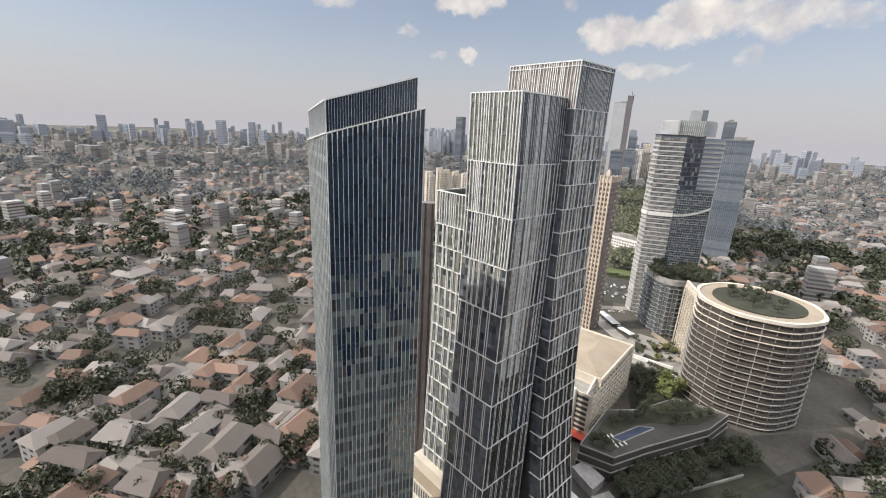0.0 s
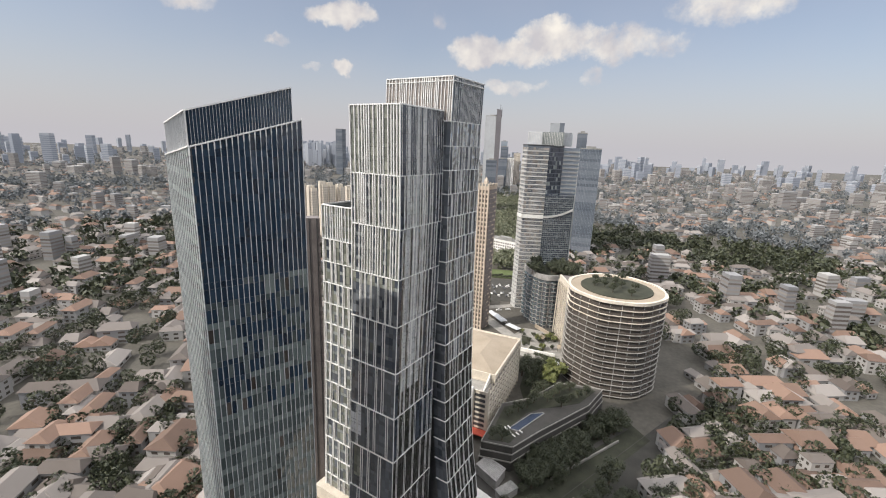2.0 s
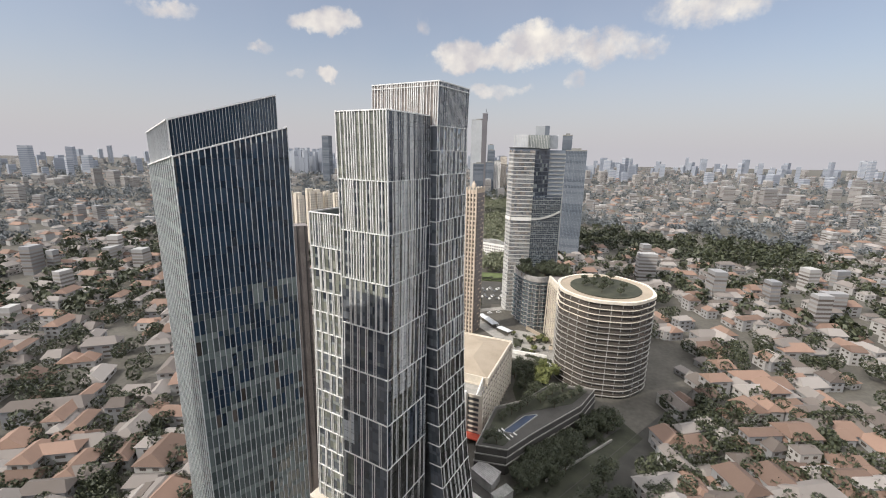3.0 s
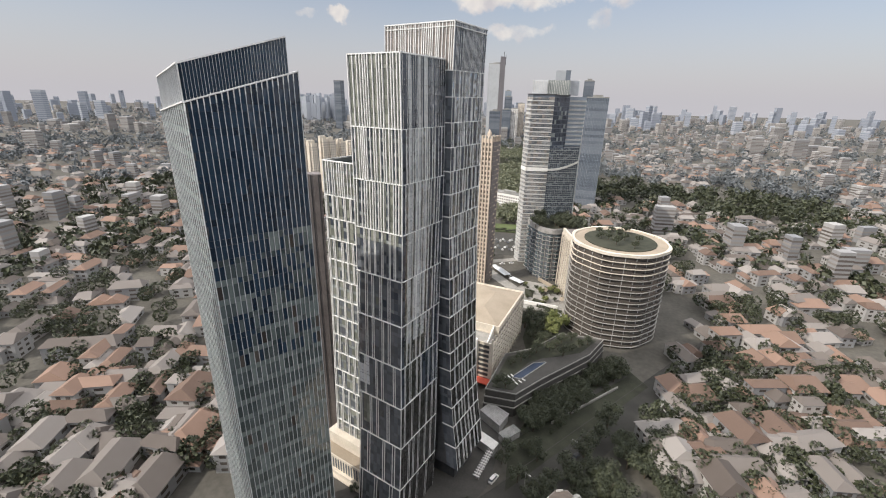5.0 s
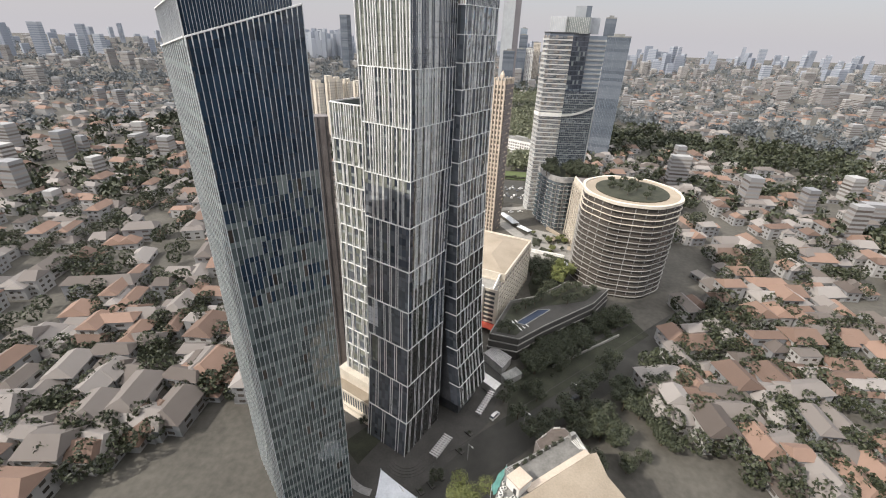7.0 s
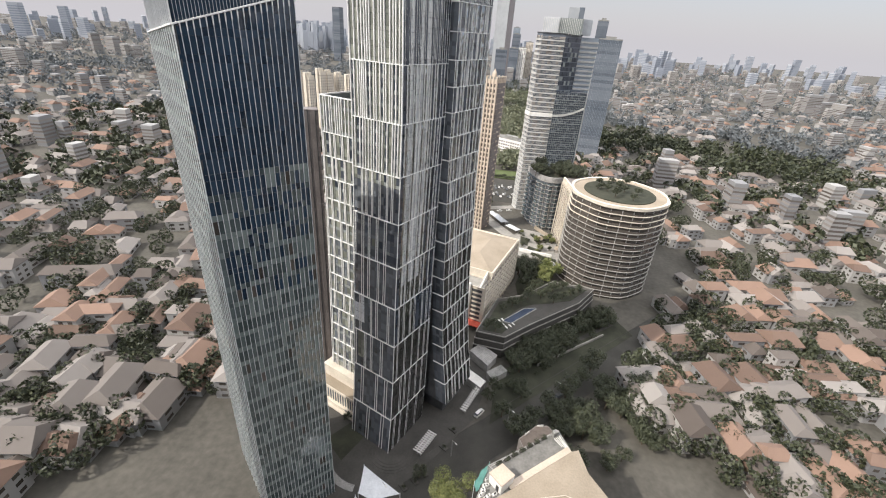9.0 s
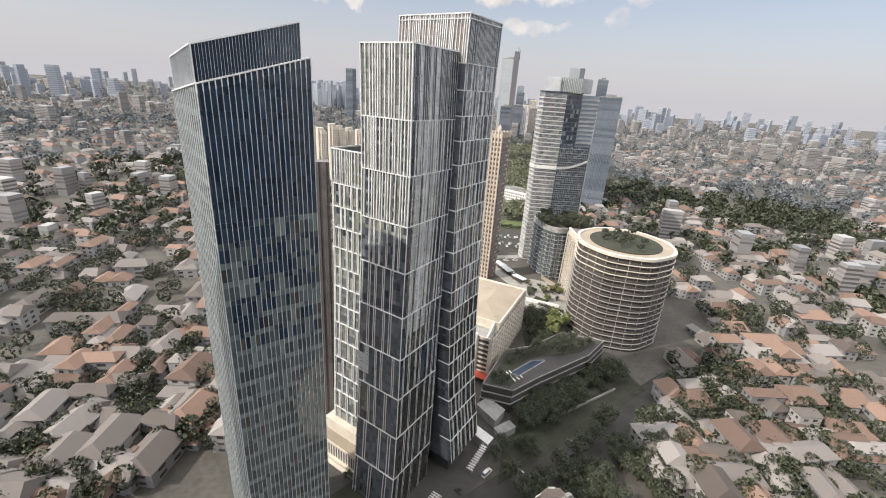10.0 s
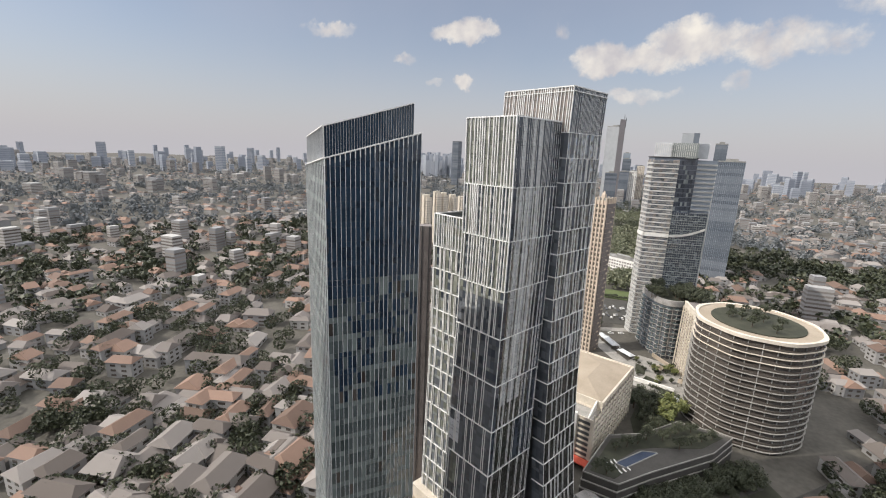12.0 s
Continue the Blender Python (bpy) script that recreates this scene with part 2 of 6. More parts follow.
# spire tower colours, paled the same way for haze
MIST_GLASS = material("hazed_pale_glass", (0.29, 0.30, 0.31), (0.36, 0.37, 0.38), 0.4, 60, 2, 0.0, ior=1.6)
MIST_BROWN = material("hazed_brown", (0.25, 0.225, 0.225), (0.31, 0.28, 0.275), 0.6, 30, 4, 0.0)
# brighter copy of the grass, with the sunlit tone in its colour
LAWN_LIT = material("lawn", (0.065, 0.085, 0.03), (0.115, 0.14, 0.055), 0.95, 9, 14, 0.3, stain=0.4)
# park foliage, paled and muted to paint in the haze
HAZED_PARK_LEAF = material("hazed_park_leaf", (0.085, 0.095, 0.058), (0.185, 0.19, 0.12), 0.7, 8, 8, 0.0, island=0.7)
POOL = material("pool_cover", (0.03, 0.042, 0.07), (0.052, 0.068, 0.105), 0.25, 5, 20, 0.05)
SAIL = material("sail_cloth", (0.55, 0.56, 0.58), (0.70, 0.71, 0.73), 0.6, 3, 20, 0.05)
NET_GREEN = material("green_net", (0.07, 0.19, 0.165), (0.12, 0.28, 0.245), 0.8, 2, 30, 0.2)
RED_PAINT = material("red_paint", (0.48, 0.07, 0.04), (0.62, 0.13, 0.08), 0.6, 3, 20, 0.05)

rippled(MIRROR_GLASS, 1.3, 1.0, 0.7)
rippled(BRIGHT_REFLECTION, 1.6, 1.0, 0.3)
rippled(BLUE_GLASS, 3.0, 0.6, 0.35)

# ---- small builders ----
def mesh_of(name, verts, faces, mat, smooth=False):
    me = bpy.data.meshes.new(name)
    me.from_pydata([tuple(v) for v in verts], [], faces)
    me.update()
    if not isinstance(mat, (list, tuple)):
        mat = [mat]
    for m in mat:
        me.materials.append(m)
    if smooth:
        me.polygons.foreach_set("use_smooth", [True] * len(me.polygons))
    return me


def part(name, verts, faces, mat, parent, label="", kind="", smooth=False):
    ob = new(name, mesh_of(name, verts, faces, mat, smooth))
    ob.parent = parent
    return tagged(ob, label, kind=kind)


def thing(name, label, category, group="", at=None):
    ob = new(name)
    ob.empty_display_size = 0.5
    if at is not None:
        ob.matrix_world = at
    return tagged(ob, label, category, group)


class Soup:
    """Gathers boxes, prisms and quads into one mesh."""
    def __init__(self):
        self.v, self.f, self.m = [], [], []

    def quad(self, a, b, c, d, m=0):
        n = len(self.v)
        self.v += [a, b, c, d]
        self.f.append((n, n + 1, n + 2, n + 3))
        self.m.append(m)

    def hexa(self, p, m=0):
        """Eight corners: four below, four above, both counter-clockwise from above."""
        n = len(self.v)
        self.v += [tuple(q) for q in p]
        for f in ((3, 2, 1, 0), (4, 5, 6, 7), (0, 1, 5, 4), (1, 2, 6, 5), (2, 3, 7, 6), (3, 0, 4, 7)):
            self.f.append(tuple(n + i for i in f))
            self.m.append(m)

    def box(self, x0, y0, z0, x1, y1, z1, m=0):
        self.hexa([(x0, y0, z0), (x1, y0, z0), (x1, y1, z0), (x0, y1, z0), (x0, y0, z1), (x1, y0, z1), (x1, y1, z1), (x0, y1, z1)], m)

    def prism(self, ring, z0, z1, m=0, top=None):
        """ring: (x, y) counter-clockwise from above."""
        n, k = len(self.v), len(ring)
        self.v += [(x, y, z0) for x, y in ring] + [(x, y, z1) for x, y in ring]
        for i in range(k):
            j = (i + 1) % k
            self.f.append((n + i, n + j, n + k + j, n + k + i))
            self.m.append(m)
        self.f.append(tuple(n + k + i for i in range(k)))
        self.m.append(m if top is None else top)
        self.f.append(tuple(n + k - 1 - i for i in range(k)))
        self.m.append(m)

    def out(self, name, mat, parent=None, label="", kind="", category="", smooth=False):
        me = mesh_of(name, self.v, self.f, mat, smooth)
        if any(self.m):
            me.polygons.foreach_set("material_index", self.m)
        ob = new(name, me)
        ob.parent = parent
        return tagged(ob, label, category, kind=kind)


def lerp(a, b, k):
    return a + (b - a) * k


def polar(az, d):
    return Vector((d * math.sin(radians(az)), d * math.cos(radians(az)), 0))

# ---- ground ----
def ground():
    s = Soup()
    r = 4800
    s.quad((-r, -r, 0), (r, -r, 0), (r, r, 0), (-r, r, 0))
    s.out("ground", GROUND_MAT, label="city ground of worn paving, soil and grass", kind="structure", category="ground")


ground()

# ---- the residential tower: three interlocking volumes ----
U = Vector((-0.857, 0.515, 0))      # along the sunlit faces, to the far end
V = Vector((0.515, 0.857, 0))       # along the shaded faces
rnd = random.Random(4)


class Volume:
    """A tower volume with a corner that moves with height; levels are (height, distance, azimuth) of its near corner."""
    def __init__(self, name, label, levels, lu, lv):
        self.levels = [(EYE + z, polar(az, d)) for z, d, az in levels]
        self.lu, self.lv = lu, lv
        self.ob = thing(name, label, "tower", "interlocking tower volumes")
        self.glass = Soup()

    def point(self, i, face, s, k=0.0, out=0.0):
        """A point s metres along a face at a share k between level i and the next, out metres in front."""
        z0, c0 = self.levels[i]
        z1, c1 = self.levels[min(i + 1, len(self.levels) - 1)]
        c = lerp(c0, c1, k)
        p = c + (U if face == "u" else V) * s + (-V if face == "u" else -U) * out
        return Vector((p.x, p.y, lerp(z0, z1, k)))

    def panes(self, i, face, length, floors, bay, pale, start=0.0, dark_bays=()):
        n = max(1, round((length - start) / bay))
        for a in range(n):
            lean = rnd.gauss(0, 0.045 if face == "v" else 0.018)
            for b in range(floors):
                s0, s1 = start + (length - start) * a / n + 0.03, start + (length - start) * (a + 1) / n - 0.03
                k0, k1 = b / floors + 0.004, (b + 1) / floors - 0.004
                split = lerp(k0, k1, 0.70)
                for q0, q1, which in ((k0, split - 0.006, 0), (split, k1, 1)):
                    t = [rnd.gauss(0, 0.016 if face == "v" else 0.010) + lean * q for q in (1, -1, -1, 1)]
                    p = [self.point(i, face, s0, q0, t[0]), self.point(i, face, s1, q0, t[1]),
                         self.point(i, face, s1, q1, t[2] + 0.0), self.point(i, face, s0, q1, t[3])]
                    if face == "v":
                        p = p[::-1]
                    r = rnd.random()
                    # white and pale panes here paint a bright reflection on the glass
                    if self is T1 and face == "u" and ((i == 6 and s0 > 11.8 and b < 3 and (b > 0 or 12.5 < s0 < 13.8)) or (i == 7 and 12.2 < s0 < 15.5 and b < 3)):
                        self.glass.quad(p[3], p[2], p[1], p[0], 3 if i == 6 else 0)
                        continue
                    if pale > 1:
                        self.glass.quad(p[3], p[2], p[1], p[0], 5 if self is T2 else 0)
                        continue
                    # dark panes below the top row paint the shaded, reflecting part of section 3
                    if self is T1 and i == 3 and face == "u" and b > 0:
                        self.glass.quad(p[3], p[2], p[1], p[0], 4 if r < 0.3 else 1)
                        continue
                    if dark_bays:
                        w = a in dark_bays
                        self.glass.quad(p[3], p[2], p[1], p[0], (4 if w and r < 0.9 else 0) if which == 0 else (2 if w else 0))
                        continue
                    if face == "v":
                        # whole-height strips: rippled coated glass, pale panes painting bright reflections, dark panes
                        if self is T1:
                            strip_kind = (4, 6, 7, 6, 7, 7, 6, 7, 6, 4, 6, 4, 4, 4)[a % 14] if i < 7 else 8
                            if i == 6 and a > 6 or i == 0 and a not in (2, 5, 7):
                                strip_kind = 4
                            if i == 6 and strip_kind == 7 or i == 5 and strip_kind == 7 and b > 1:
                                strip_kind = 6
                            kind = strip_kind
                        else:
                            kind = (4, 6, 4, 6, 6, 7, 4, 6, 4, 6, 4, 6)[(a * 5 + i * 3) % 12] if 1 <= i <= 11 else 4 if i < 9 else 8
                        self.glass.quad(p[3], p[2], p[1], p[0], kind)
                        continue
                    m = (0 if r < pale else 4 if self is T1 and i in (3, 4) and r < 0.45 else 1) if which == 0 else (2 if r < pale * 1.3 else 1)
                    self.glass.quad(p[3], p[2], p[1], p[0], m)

    def fin(self, i, face, s, width=0.30, deep=0.42, k0=0.0, k1=1.0, name="fin"):
        v = []
        for k in (k1, k0):
            for ds, o in ((-width / 2, 0.0), (width / 2, 0.0), (width / 2, deep), (-width / 2, deep)):
                v.append(self.point(i, face, s + ds, k, o))
        part(name, v, [(3, 2, 1, 0), (4, 5, 6, 7), (0, 1, 5, 4), (1, 2, 6, 5), (2, 3, 7, 6), (3, 0, 4, 7)], WHITE_FIN, self.ob)

    def band(self, i, face, length, tall=0.27, deep=0.34, start=0.0):
        z, c = self.levels[i]
        v = []
        for dz in (-tall / 2, tall / 2):
            for s, o in ((start, 0.0), (length, 0.0), (length, deep), (start, deep)):
                p = self.point(i, face, s, 0.0, o)
                v.append((p.x, p.y, z + dz))
        part("band", v, [(3, 2, 1, 0), (4, 5, 6, 7), (0, 1, 5, 4), (1, 2, 6, 5), (2, 3, 7, 6), (3, 0, 4, 7)], WHITE_FIN, self.ob)

    def core(self, inset=0.25):
        v, f = [], []
        for k, (z, c) in enumerate(self.levels):
            if k == 0:
                z -= 1.6
            for a, b in ((inset, inset), (self.lu, inset), (self.lu, self.lv), (inset, self.lv)):
                p = c + U * a + V * b
                v.append((p.x, p.y, z))
        n = len(self.levels)
        for i in range(n - 1):
            for j in range(4):
                a, b = i * 4 + j, i * 4 + (j + 1) % 4
                f.append((a, b, b + 4, a + 4))
        f += [(0, 1, 2, 3), tuple(4 * (n - 1) + q for q in (3, 2, 1, 0))]
        part("core", v, f, DARK_METAL, self.ob, "dark inner wall behind the glazing")

    def rim(self, low=1.6, fence=False):
        """An open parapet round the roof: white rails on all four sides, inner wall, sunken deck."""
        z, c = self.levels[0]
        q = [c + U * a + V * b for a, b in ((0, 0), (self.lu, 0), (self.lu, self.lv), (0, self.lv))]
        for i in range(4):
            a, b = q[i], q[(i + 1) % 4]
            d = (b - a).normalized()
            m = Vector((-d.y, d.x, 0)) * 0.22
            inner = Vector((-d.y, d.x, 0)) * 0.45 * (1 if (sum(q, Vector()) / 4 - a).dot(Vector((-d.y, d.x, 0))) > 0 else -1)
            for name, z0, z1, k, mat in (("rail", z - 0.17, z + 0.17, 1.0, WHITE_FIN), *((("rail", z - 1.35, z - 1.15, 1.6, WHITE_FIN),) if fence else ()), ("parapet", z - low - 0.3, z - 0.18, 0.5, SPANDREL)):
                o = inner if name == "parapet" else Vector()
                r = [a - m * k + o, b - m * k + o, b + m * k + o, a + m * k + o]
                s = Soup()
                s.hexa([(p.x, p.y, z0) for p in r[::-1]] + [(p.x, p.y, z1) for p in r[::-1]])
                s.out(name, mat, self.ob)

    def finish(self):
        self.glass.out("glazing", [PALE_GLASS, DARK_GLASS, SPANDREL, SAIL, NAVY_GLASS, TAUPE_GLASS, MIRROR_GLASS, BRIGHT_REFLECTION, SMOKED_GLASS], self.ob, "grey-green window panes and panels", kind="stuff")


def fin_places(n, length, seed, pairs=True):
    """Irregular fins: close pairs with wide gaps between, or a nearly even rhythm."""
    r = random.Random(seed)
    out, s = [0.0], 0.0
    if pairs:
        gaps = [r.uniform(0.38, 0.55) if k % 2 else r.choice((1.2, 1.6, 2.1, 2.8)) for k in range(n)]
    else:
        gaps = [r.choice((0.8, 0.95, 1.05, 1.5, 1.65)) for _ in range(n)]
    k = length / sum(gaps)
    for g in gaps:
        s += g * k
        out.append(min(s, length))
    return out


T1 = Volume("apartment_tower", "tall flared residential tower with white fins over grey glass",
            [(9.8, 111.3, -7.0), (-8.0, 111.3, -6.9), (-22.2, 111.3, -6.86), (-36.2, 111.3, -6.96), (-50.2, 111.3, -7.1), (-64.2, 110.4, -7.25),
             (-78.2, 109.4, -7.4), (-92.2, 108.4, -7.48), (-106.2, 106.7, -7.62), (-120.2, 103.6, -7.9), (-134.0, 101.4, -8.4)], 17.2, 20.0)
T2 = Volume("apartment_tower", "tallest residential tower volume with white fins and an open roof screen",
            [(19.2, 126.8, -0.35), (7.0, 126.8, -0.48), (0.0, 126.8, -0.48), (-7.0, 126.8, -0.48)] +
            [(-14.0 - 7 * i, 126.8 - (0, 0, 0, 0, 0, 0, 0, 0, 0, 0, 0, 0.3, 1.3, 2.6, 4.2, 6.8, 10.0)[i],
              (-.46, -.45, -.42, -.40, -.36, -.26, -.14, -.07, 0.03, 0.10, 0.27, 0.42, 0.58, 0.88, 1.2, 1.75, 2.25)[i]) for i in range(17)], 24.0, 18.5)
T3 = Volume("apartment_tower", "lower residential tower volume with sunlit white fins",
            [(-19.0, 136.8, -17.1), (-29.6, 136.8, -17.1)] + [(-37.0 - 7.05 * i, 136.8 - max(0, i - 7) * 0.5, -17.1 - max(0, i - 3) * 0.075) for i in range(12)] + [(-119.8, 134.5, -17.75)], 0.0, 16.0)


def build_t1():
    n_u = [15, 17, 15, 13, 10, 9, 9, 8, 7, 6]
    n_v = [27, 27, 25, 22, 19, 16, 14, 12, 11, 9]
    for i in range(10):
        floors = 5 if i == 0 else (3 if i == 9 else 4)
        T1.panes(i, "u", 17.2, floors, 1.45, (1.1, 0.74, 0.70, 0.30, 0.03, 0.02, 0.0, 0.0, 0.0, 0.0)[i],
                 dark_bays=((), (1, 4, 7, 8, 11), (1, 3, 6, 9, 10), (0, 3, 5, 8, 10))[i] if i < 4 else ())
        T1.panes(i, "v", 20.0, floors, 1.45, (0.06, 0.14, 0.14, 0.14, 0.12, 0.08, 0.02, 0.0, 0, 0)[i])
        low = 0.0
        for s in fin_places(n_u[i], 17.2, 20 + i, i > 2):
            T1.fin(i, "u", s, 0.21 if i < 3 else 0.16, 0.40 if i < 3 else 0.22, low, 1.0)
        for s in fin_places(n_v[i], 20.0, 60 + i, i > 0)[1:]:
            T1.fin(i, "v", s, 0.08 if i == 0 else 0.10, 0.08 if i == 0 else 0.10, low, 1.0)
    for i in range(10):
        T1.band(i, "u", 17.35)
        T1.band(i, "v", 20.1, 0.14, 0.24)
    T1.core()
    T1.rim()
    T1.finish()


def build_t2():
    n = len(T2.levels) - 1
    for i in range(n):
        floors = 4 if i == 0 else 2
        for s in fin_places(24 if i == 0 else 18 if i < 12 else 13, 18.5, 120 + i, i > 0):
            T2.fin(i, "v", s, 0.09 if i == 0 else 0.11, 0.10)
        T2.panes(i, "v", 18.5, floors, 1.5, 0.08 if i < 8 else 0.0)
        T2.panes(i, "u", 24.0 if i < 2 else 4.6, floors, 1.5, 1.1 if i == 0 else 0.0)
        if i == 0:
            for s in fin_places(28, 24.0, 119, False):
                T2.fin(i, "u", s, 0.2, 0.28)
        T2.band(i, "v", 18.6, 0.15, 0.26)
        T2.band(i, "u", 24.1 if i < 2 else 4.6)
    T2.core()
    z, c = T2.levels[-1]
    s = Soup()
    s.prism([(p.x, p.y) for p in (c + U * 3 + V * 3, c + U * 3 + V * 16, c + U * 22 + V * 16, c + U * 22 + V * 3)], 0, z + 0.5)
    s.out("lobby", DARK_METAL, T2.ob, "recessed dark lobby under the open fins")
    T2.rim(fence=True)
    T2.finish()


def build_t3():
    """Its near face runs from the far left corner back towards the tall volume."""
    n = len(T3.levels) - 1
    w = 17.0
    for k, (z, c) in enumerate(T3.levels):
        T3.levels[k] = (z, c - U * w)
    T3.lu = w
    for i in range(n):
        floors = 3 if i == 0 else 2
        T3.panes(i, "u", w, floors, 1.45, 0.75 if i < 6 else 0.5, dark_bays=(3, 6, 8, 10) if i in (1, 2, 3) else ())
        for s in fin_places(15 if i == 0 else (12 if i < 7 else 10), w, 220 + i, i > 0):
            T3.fin(i, "u", s, 0.22, 0.34)
        T3.band(i, "u", w + 0.15)
    T3.core()
    T3.rim()
    T3.finish()


build_t1()
build_t2()
build_t3()


def ring_faces(ring):
    out = []
    for i, a in enumerate(ring):
        b = ring[(i + 1) % len(ring)]
        out.append((Vector((a[0], a[1], 0)), Vector((b[0], b[1], 0))))
    return out


def slab(soup, a, b, z0, z1, out, back=0.0, m=0):
    """A straight strip on the wall from a to b, standing out from it; the ring runs counter-clockwise."""
    d = (b - a).normalized()
    n = Vector((d.y, -d.x, 0))
    # counter-clockwise from above: outer edge first
    p = [a + n * out, b + n * out, b - n * back, a - n * back]
    soup.hexa([(q.x, q.y, z0) for q in p] + [(q.x, q.y, z1) for q in p], m)


# ---- the dark glass office tower beside the window ----
LM, LR = polar(-31.6, 85.0), polar(-19.25, 90.0)


def glass_tower():
    ob = thing("glass_office_tower", "dark blue glass office tower with a slanted crown", "tower")
    f = (LR - LM)
    w = f.length
    f.normalize()
    g = Vector((-f.y, f.x, 0))
    deep = 30.0
    front = Vector((f.y, -f.x, 0))
    top_m, top_r = EYE - 1.7, EYE + 3.9
    glass = Soup()
    r = random.Random(9)

    def top(a, b):
        return top_m + (top_r - top_m) * a / w - 0.08 * b

    # right face and left face, floor by floor
    # blinds and lit ceilings show in runs along each floor
    rows = []
    for k in range(40):
        line, state = [], r.random() < 0.5
        for b in range(30):
            if r.random() < 0.22:
                state = r.random() < (0.62 if k < 20 else 0.45)
            line.append(state)
        rows.append(line)
    for face, length, bays in (("r", w, 20), ("l", deep, 13)):
        org, way, nor = (LM, f, front) if face == "r" else (LM, g, -f)
        for b in range(bays):
            s0, s1 = length * b / bays, length * (b + 1) / bays
            h = 0.0
            while True:
                a0 = (s0, 0) if face == "r" else (0, s0)
                t = min(top(*a0), top(*((s1, 0) if face == "r" else (0, s1))))
                if h >= t - 0.3:
                    break
                for h0, h1, m in ((h + 0.02, h + 2.75, 0), (h + 2.79, h + 3.98, 1)):
                    h1 = min(h1, t - 0.1)
                    if h1 <= h0:
                        continue
                    e = [r.gauss(0, 0.008) for _ in range(4)]
                    p = [org + way * s0 + nor * e[0] + Vector((0, 0, h0)), org + way * s1 + nor * e[1] + Vector((0, 0, h0)),
                         org + way * s1 + nor * e[2] + Vector((0, 0, h1)), org + way * s0 + nor * e[3] + Vector((0, 0, h1))]
                    if face == "l":
                        p = p[::-1]
                    run = rows[int(h / 4)][b]
                    if face == "l":
                        m = 3 if m == 0 else 1
                    elif t - h < 30:
                        m = 0
                    elif m == 0 and h > 78:
                        m = r.choice((3, 1, 4, 3)) if run and r.random() < 0.8 else r.choice((0, 0, 3))
                    elif m == 0:
                        m = r.choices((3, 1, 4), (0.82, 0.13, 0.05))[0]
                    elif h > 78:
                        m = 1 if run and r.random() < 0.75 else r.choice((0, 3))
                    else:
                        m = 1 if r.random() < 0.85 else 3
                    glass.quad(*p, m)
                h += 4.0
            # one mullion a bay
            for e in ((b, b + 1) if b == bays - 1 else (b,)):
                s = length * e / bays
                t = top(s, 0) if face == "r" else top(0, s)
                q = org + way * s
                v = []
                for z in (0.0, t):
                    for ds, o in ((-0.05, 0.0), (0.05, 0.0), (0.05, 0.2), (-0.05, 0.2)) if face == "r" else ((-0.10, 0.0), (0.10, 0.0), (0.10, 0.12), (-0.10, 0.12)):
                        p = q + way * ds + nor * o
                        v.append((p.x, p.y, z))
                part("mullion", v, [(3, 2, 1, 0), (4, 5, 6, 7), (0, 1, 5, 4), (1, 2, 6, 5), (2, 3, 7, 6), (3, 0, 4, 7)], FIN_GREY if face == "r" else WHITE_FIN, ob)
                if face == "r":
                    c = Soup()
                    slab(c, q - way * 0.08, q + way * 0.08, t - 1.5, t - 0.13, 0.26)
                    c.out("fin_tip", WHITE_FIN, ob, "pale metal fin tip")
    glass.out("glazing", [BLUE_GLASS, BAND_PANEL, PALE_GLASS, BAND_GLASS, BROWN_GLASS], ob, "dark blue window panes and grey spandrels", kind="stuff")
    # body behind the glazing and a slanted roof
    q = [LM + f * 0.3 + g * 0.3, LR - f * 0.05 + g * 0.3, LR + g * deep - f * 0.05, LM + g * deep + f * 0.3]
    # unseen rear: roof slope set for its shadow, pale wall for reflections next door
    hs = [EYE - 6.0, EYE - 5.0, EYE - 23.0, EYE - 24.0]
    v = [(p.x, p.y, 0) for p in q] + [(p.x, p.y, h) for p, h in zip(q, hs)]
    part("core", v, [(3, 2, 1, 0), (4, 5, 6, 7), (0, 1, 5, 4), (1, 2, 6, 5), (2, 3, 7, 6), (3, 0, 4, 7)], CONCRETE, ob, "grey side wall and unseen slanted roof, set for its shadow")
    for a, b, ha, hb, nor in ((LM, LR, top_m, top_r, front), (LM, LM + g * deep, top_m, top(0, deep), -f)):
        v = [(p.x, p.y, EYE - 26) for p in (a - nor * 0.4, b - nor * 0.4, b - nor * 0.1, a - nor * 0.1)]
        v += [(p.x, p.y, h - 0.2) for p, h in ((a - nor * 0.4, ha), (b - nor * 0.4, hb), (b - nor * 0.1, hb), (a - nor * 0.1, ha))]
        part("parapet", v, [(3, 2, 1, 0), (4, 5, 6, 7), (0, 1, 5, 4), (1, 2, 6, 5), (2, 3, 7, 6), (3, 0, 4, 7)], DARK_METAL, ob, "dark slanted parapet screen")
    # crown, set back behind the parapet
    c0, c1 = 0.3, w - 1.0
    back = 2.2
    crown = []
    for a in (c0, c1):
        crown.append(LM + f * a + g * back)
    hm, hr = EYE + 4.3, EYE + 9.8
    side = 26.0
    for a, b, ha, hb, nor in ((crown[0], crown[1], hm, hr, front), (crown[0], crown[0] + g * side, hm, hm - 1.6, -f)):
        v = [(p.x, p.y, EYE - 24) for p in (a - nor * 0.35, b - nor * 0.35, b, a)]
        v += [(p.x, p.y, h) for p, h in ((a - nor * 0.35, ha), (b - nor * 0.35, hb), (b, hb), (a, ha))]
        part("crown_screen", v, [(3, 2, 1, 0), (4, 5, 6, 7), (0, 1, 5, 4), (1, 2, 6, 5), (2, 3, 7, 6), (3, 0, 4, 7)], BLUE_GLASS, ob, "slanted dark glass crown screen")
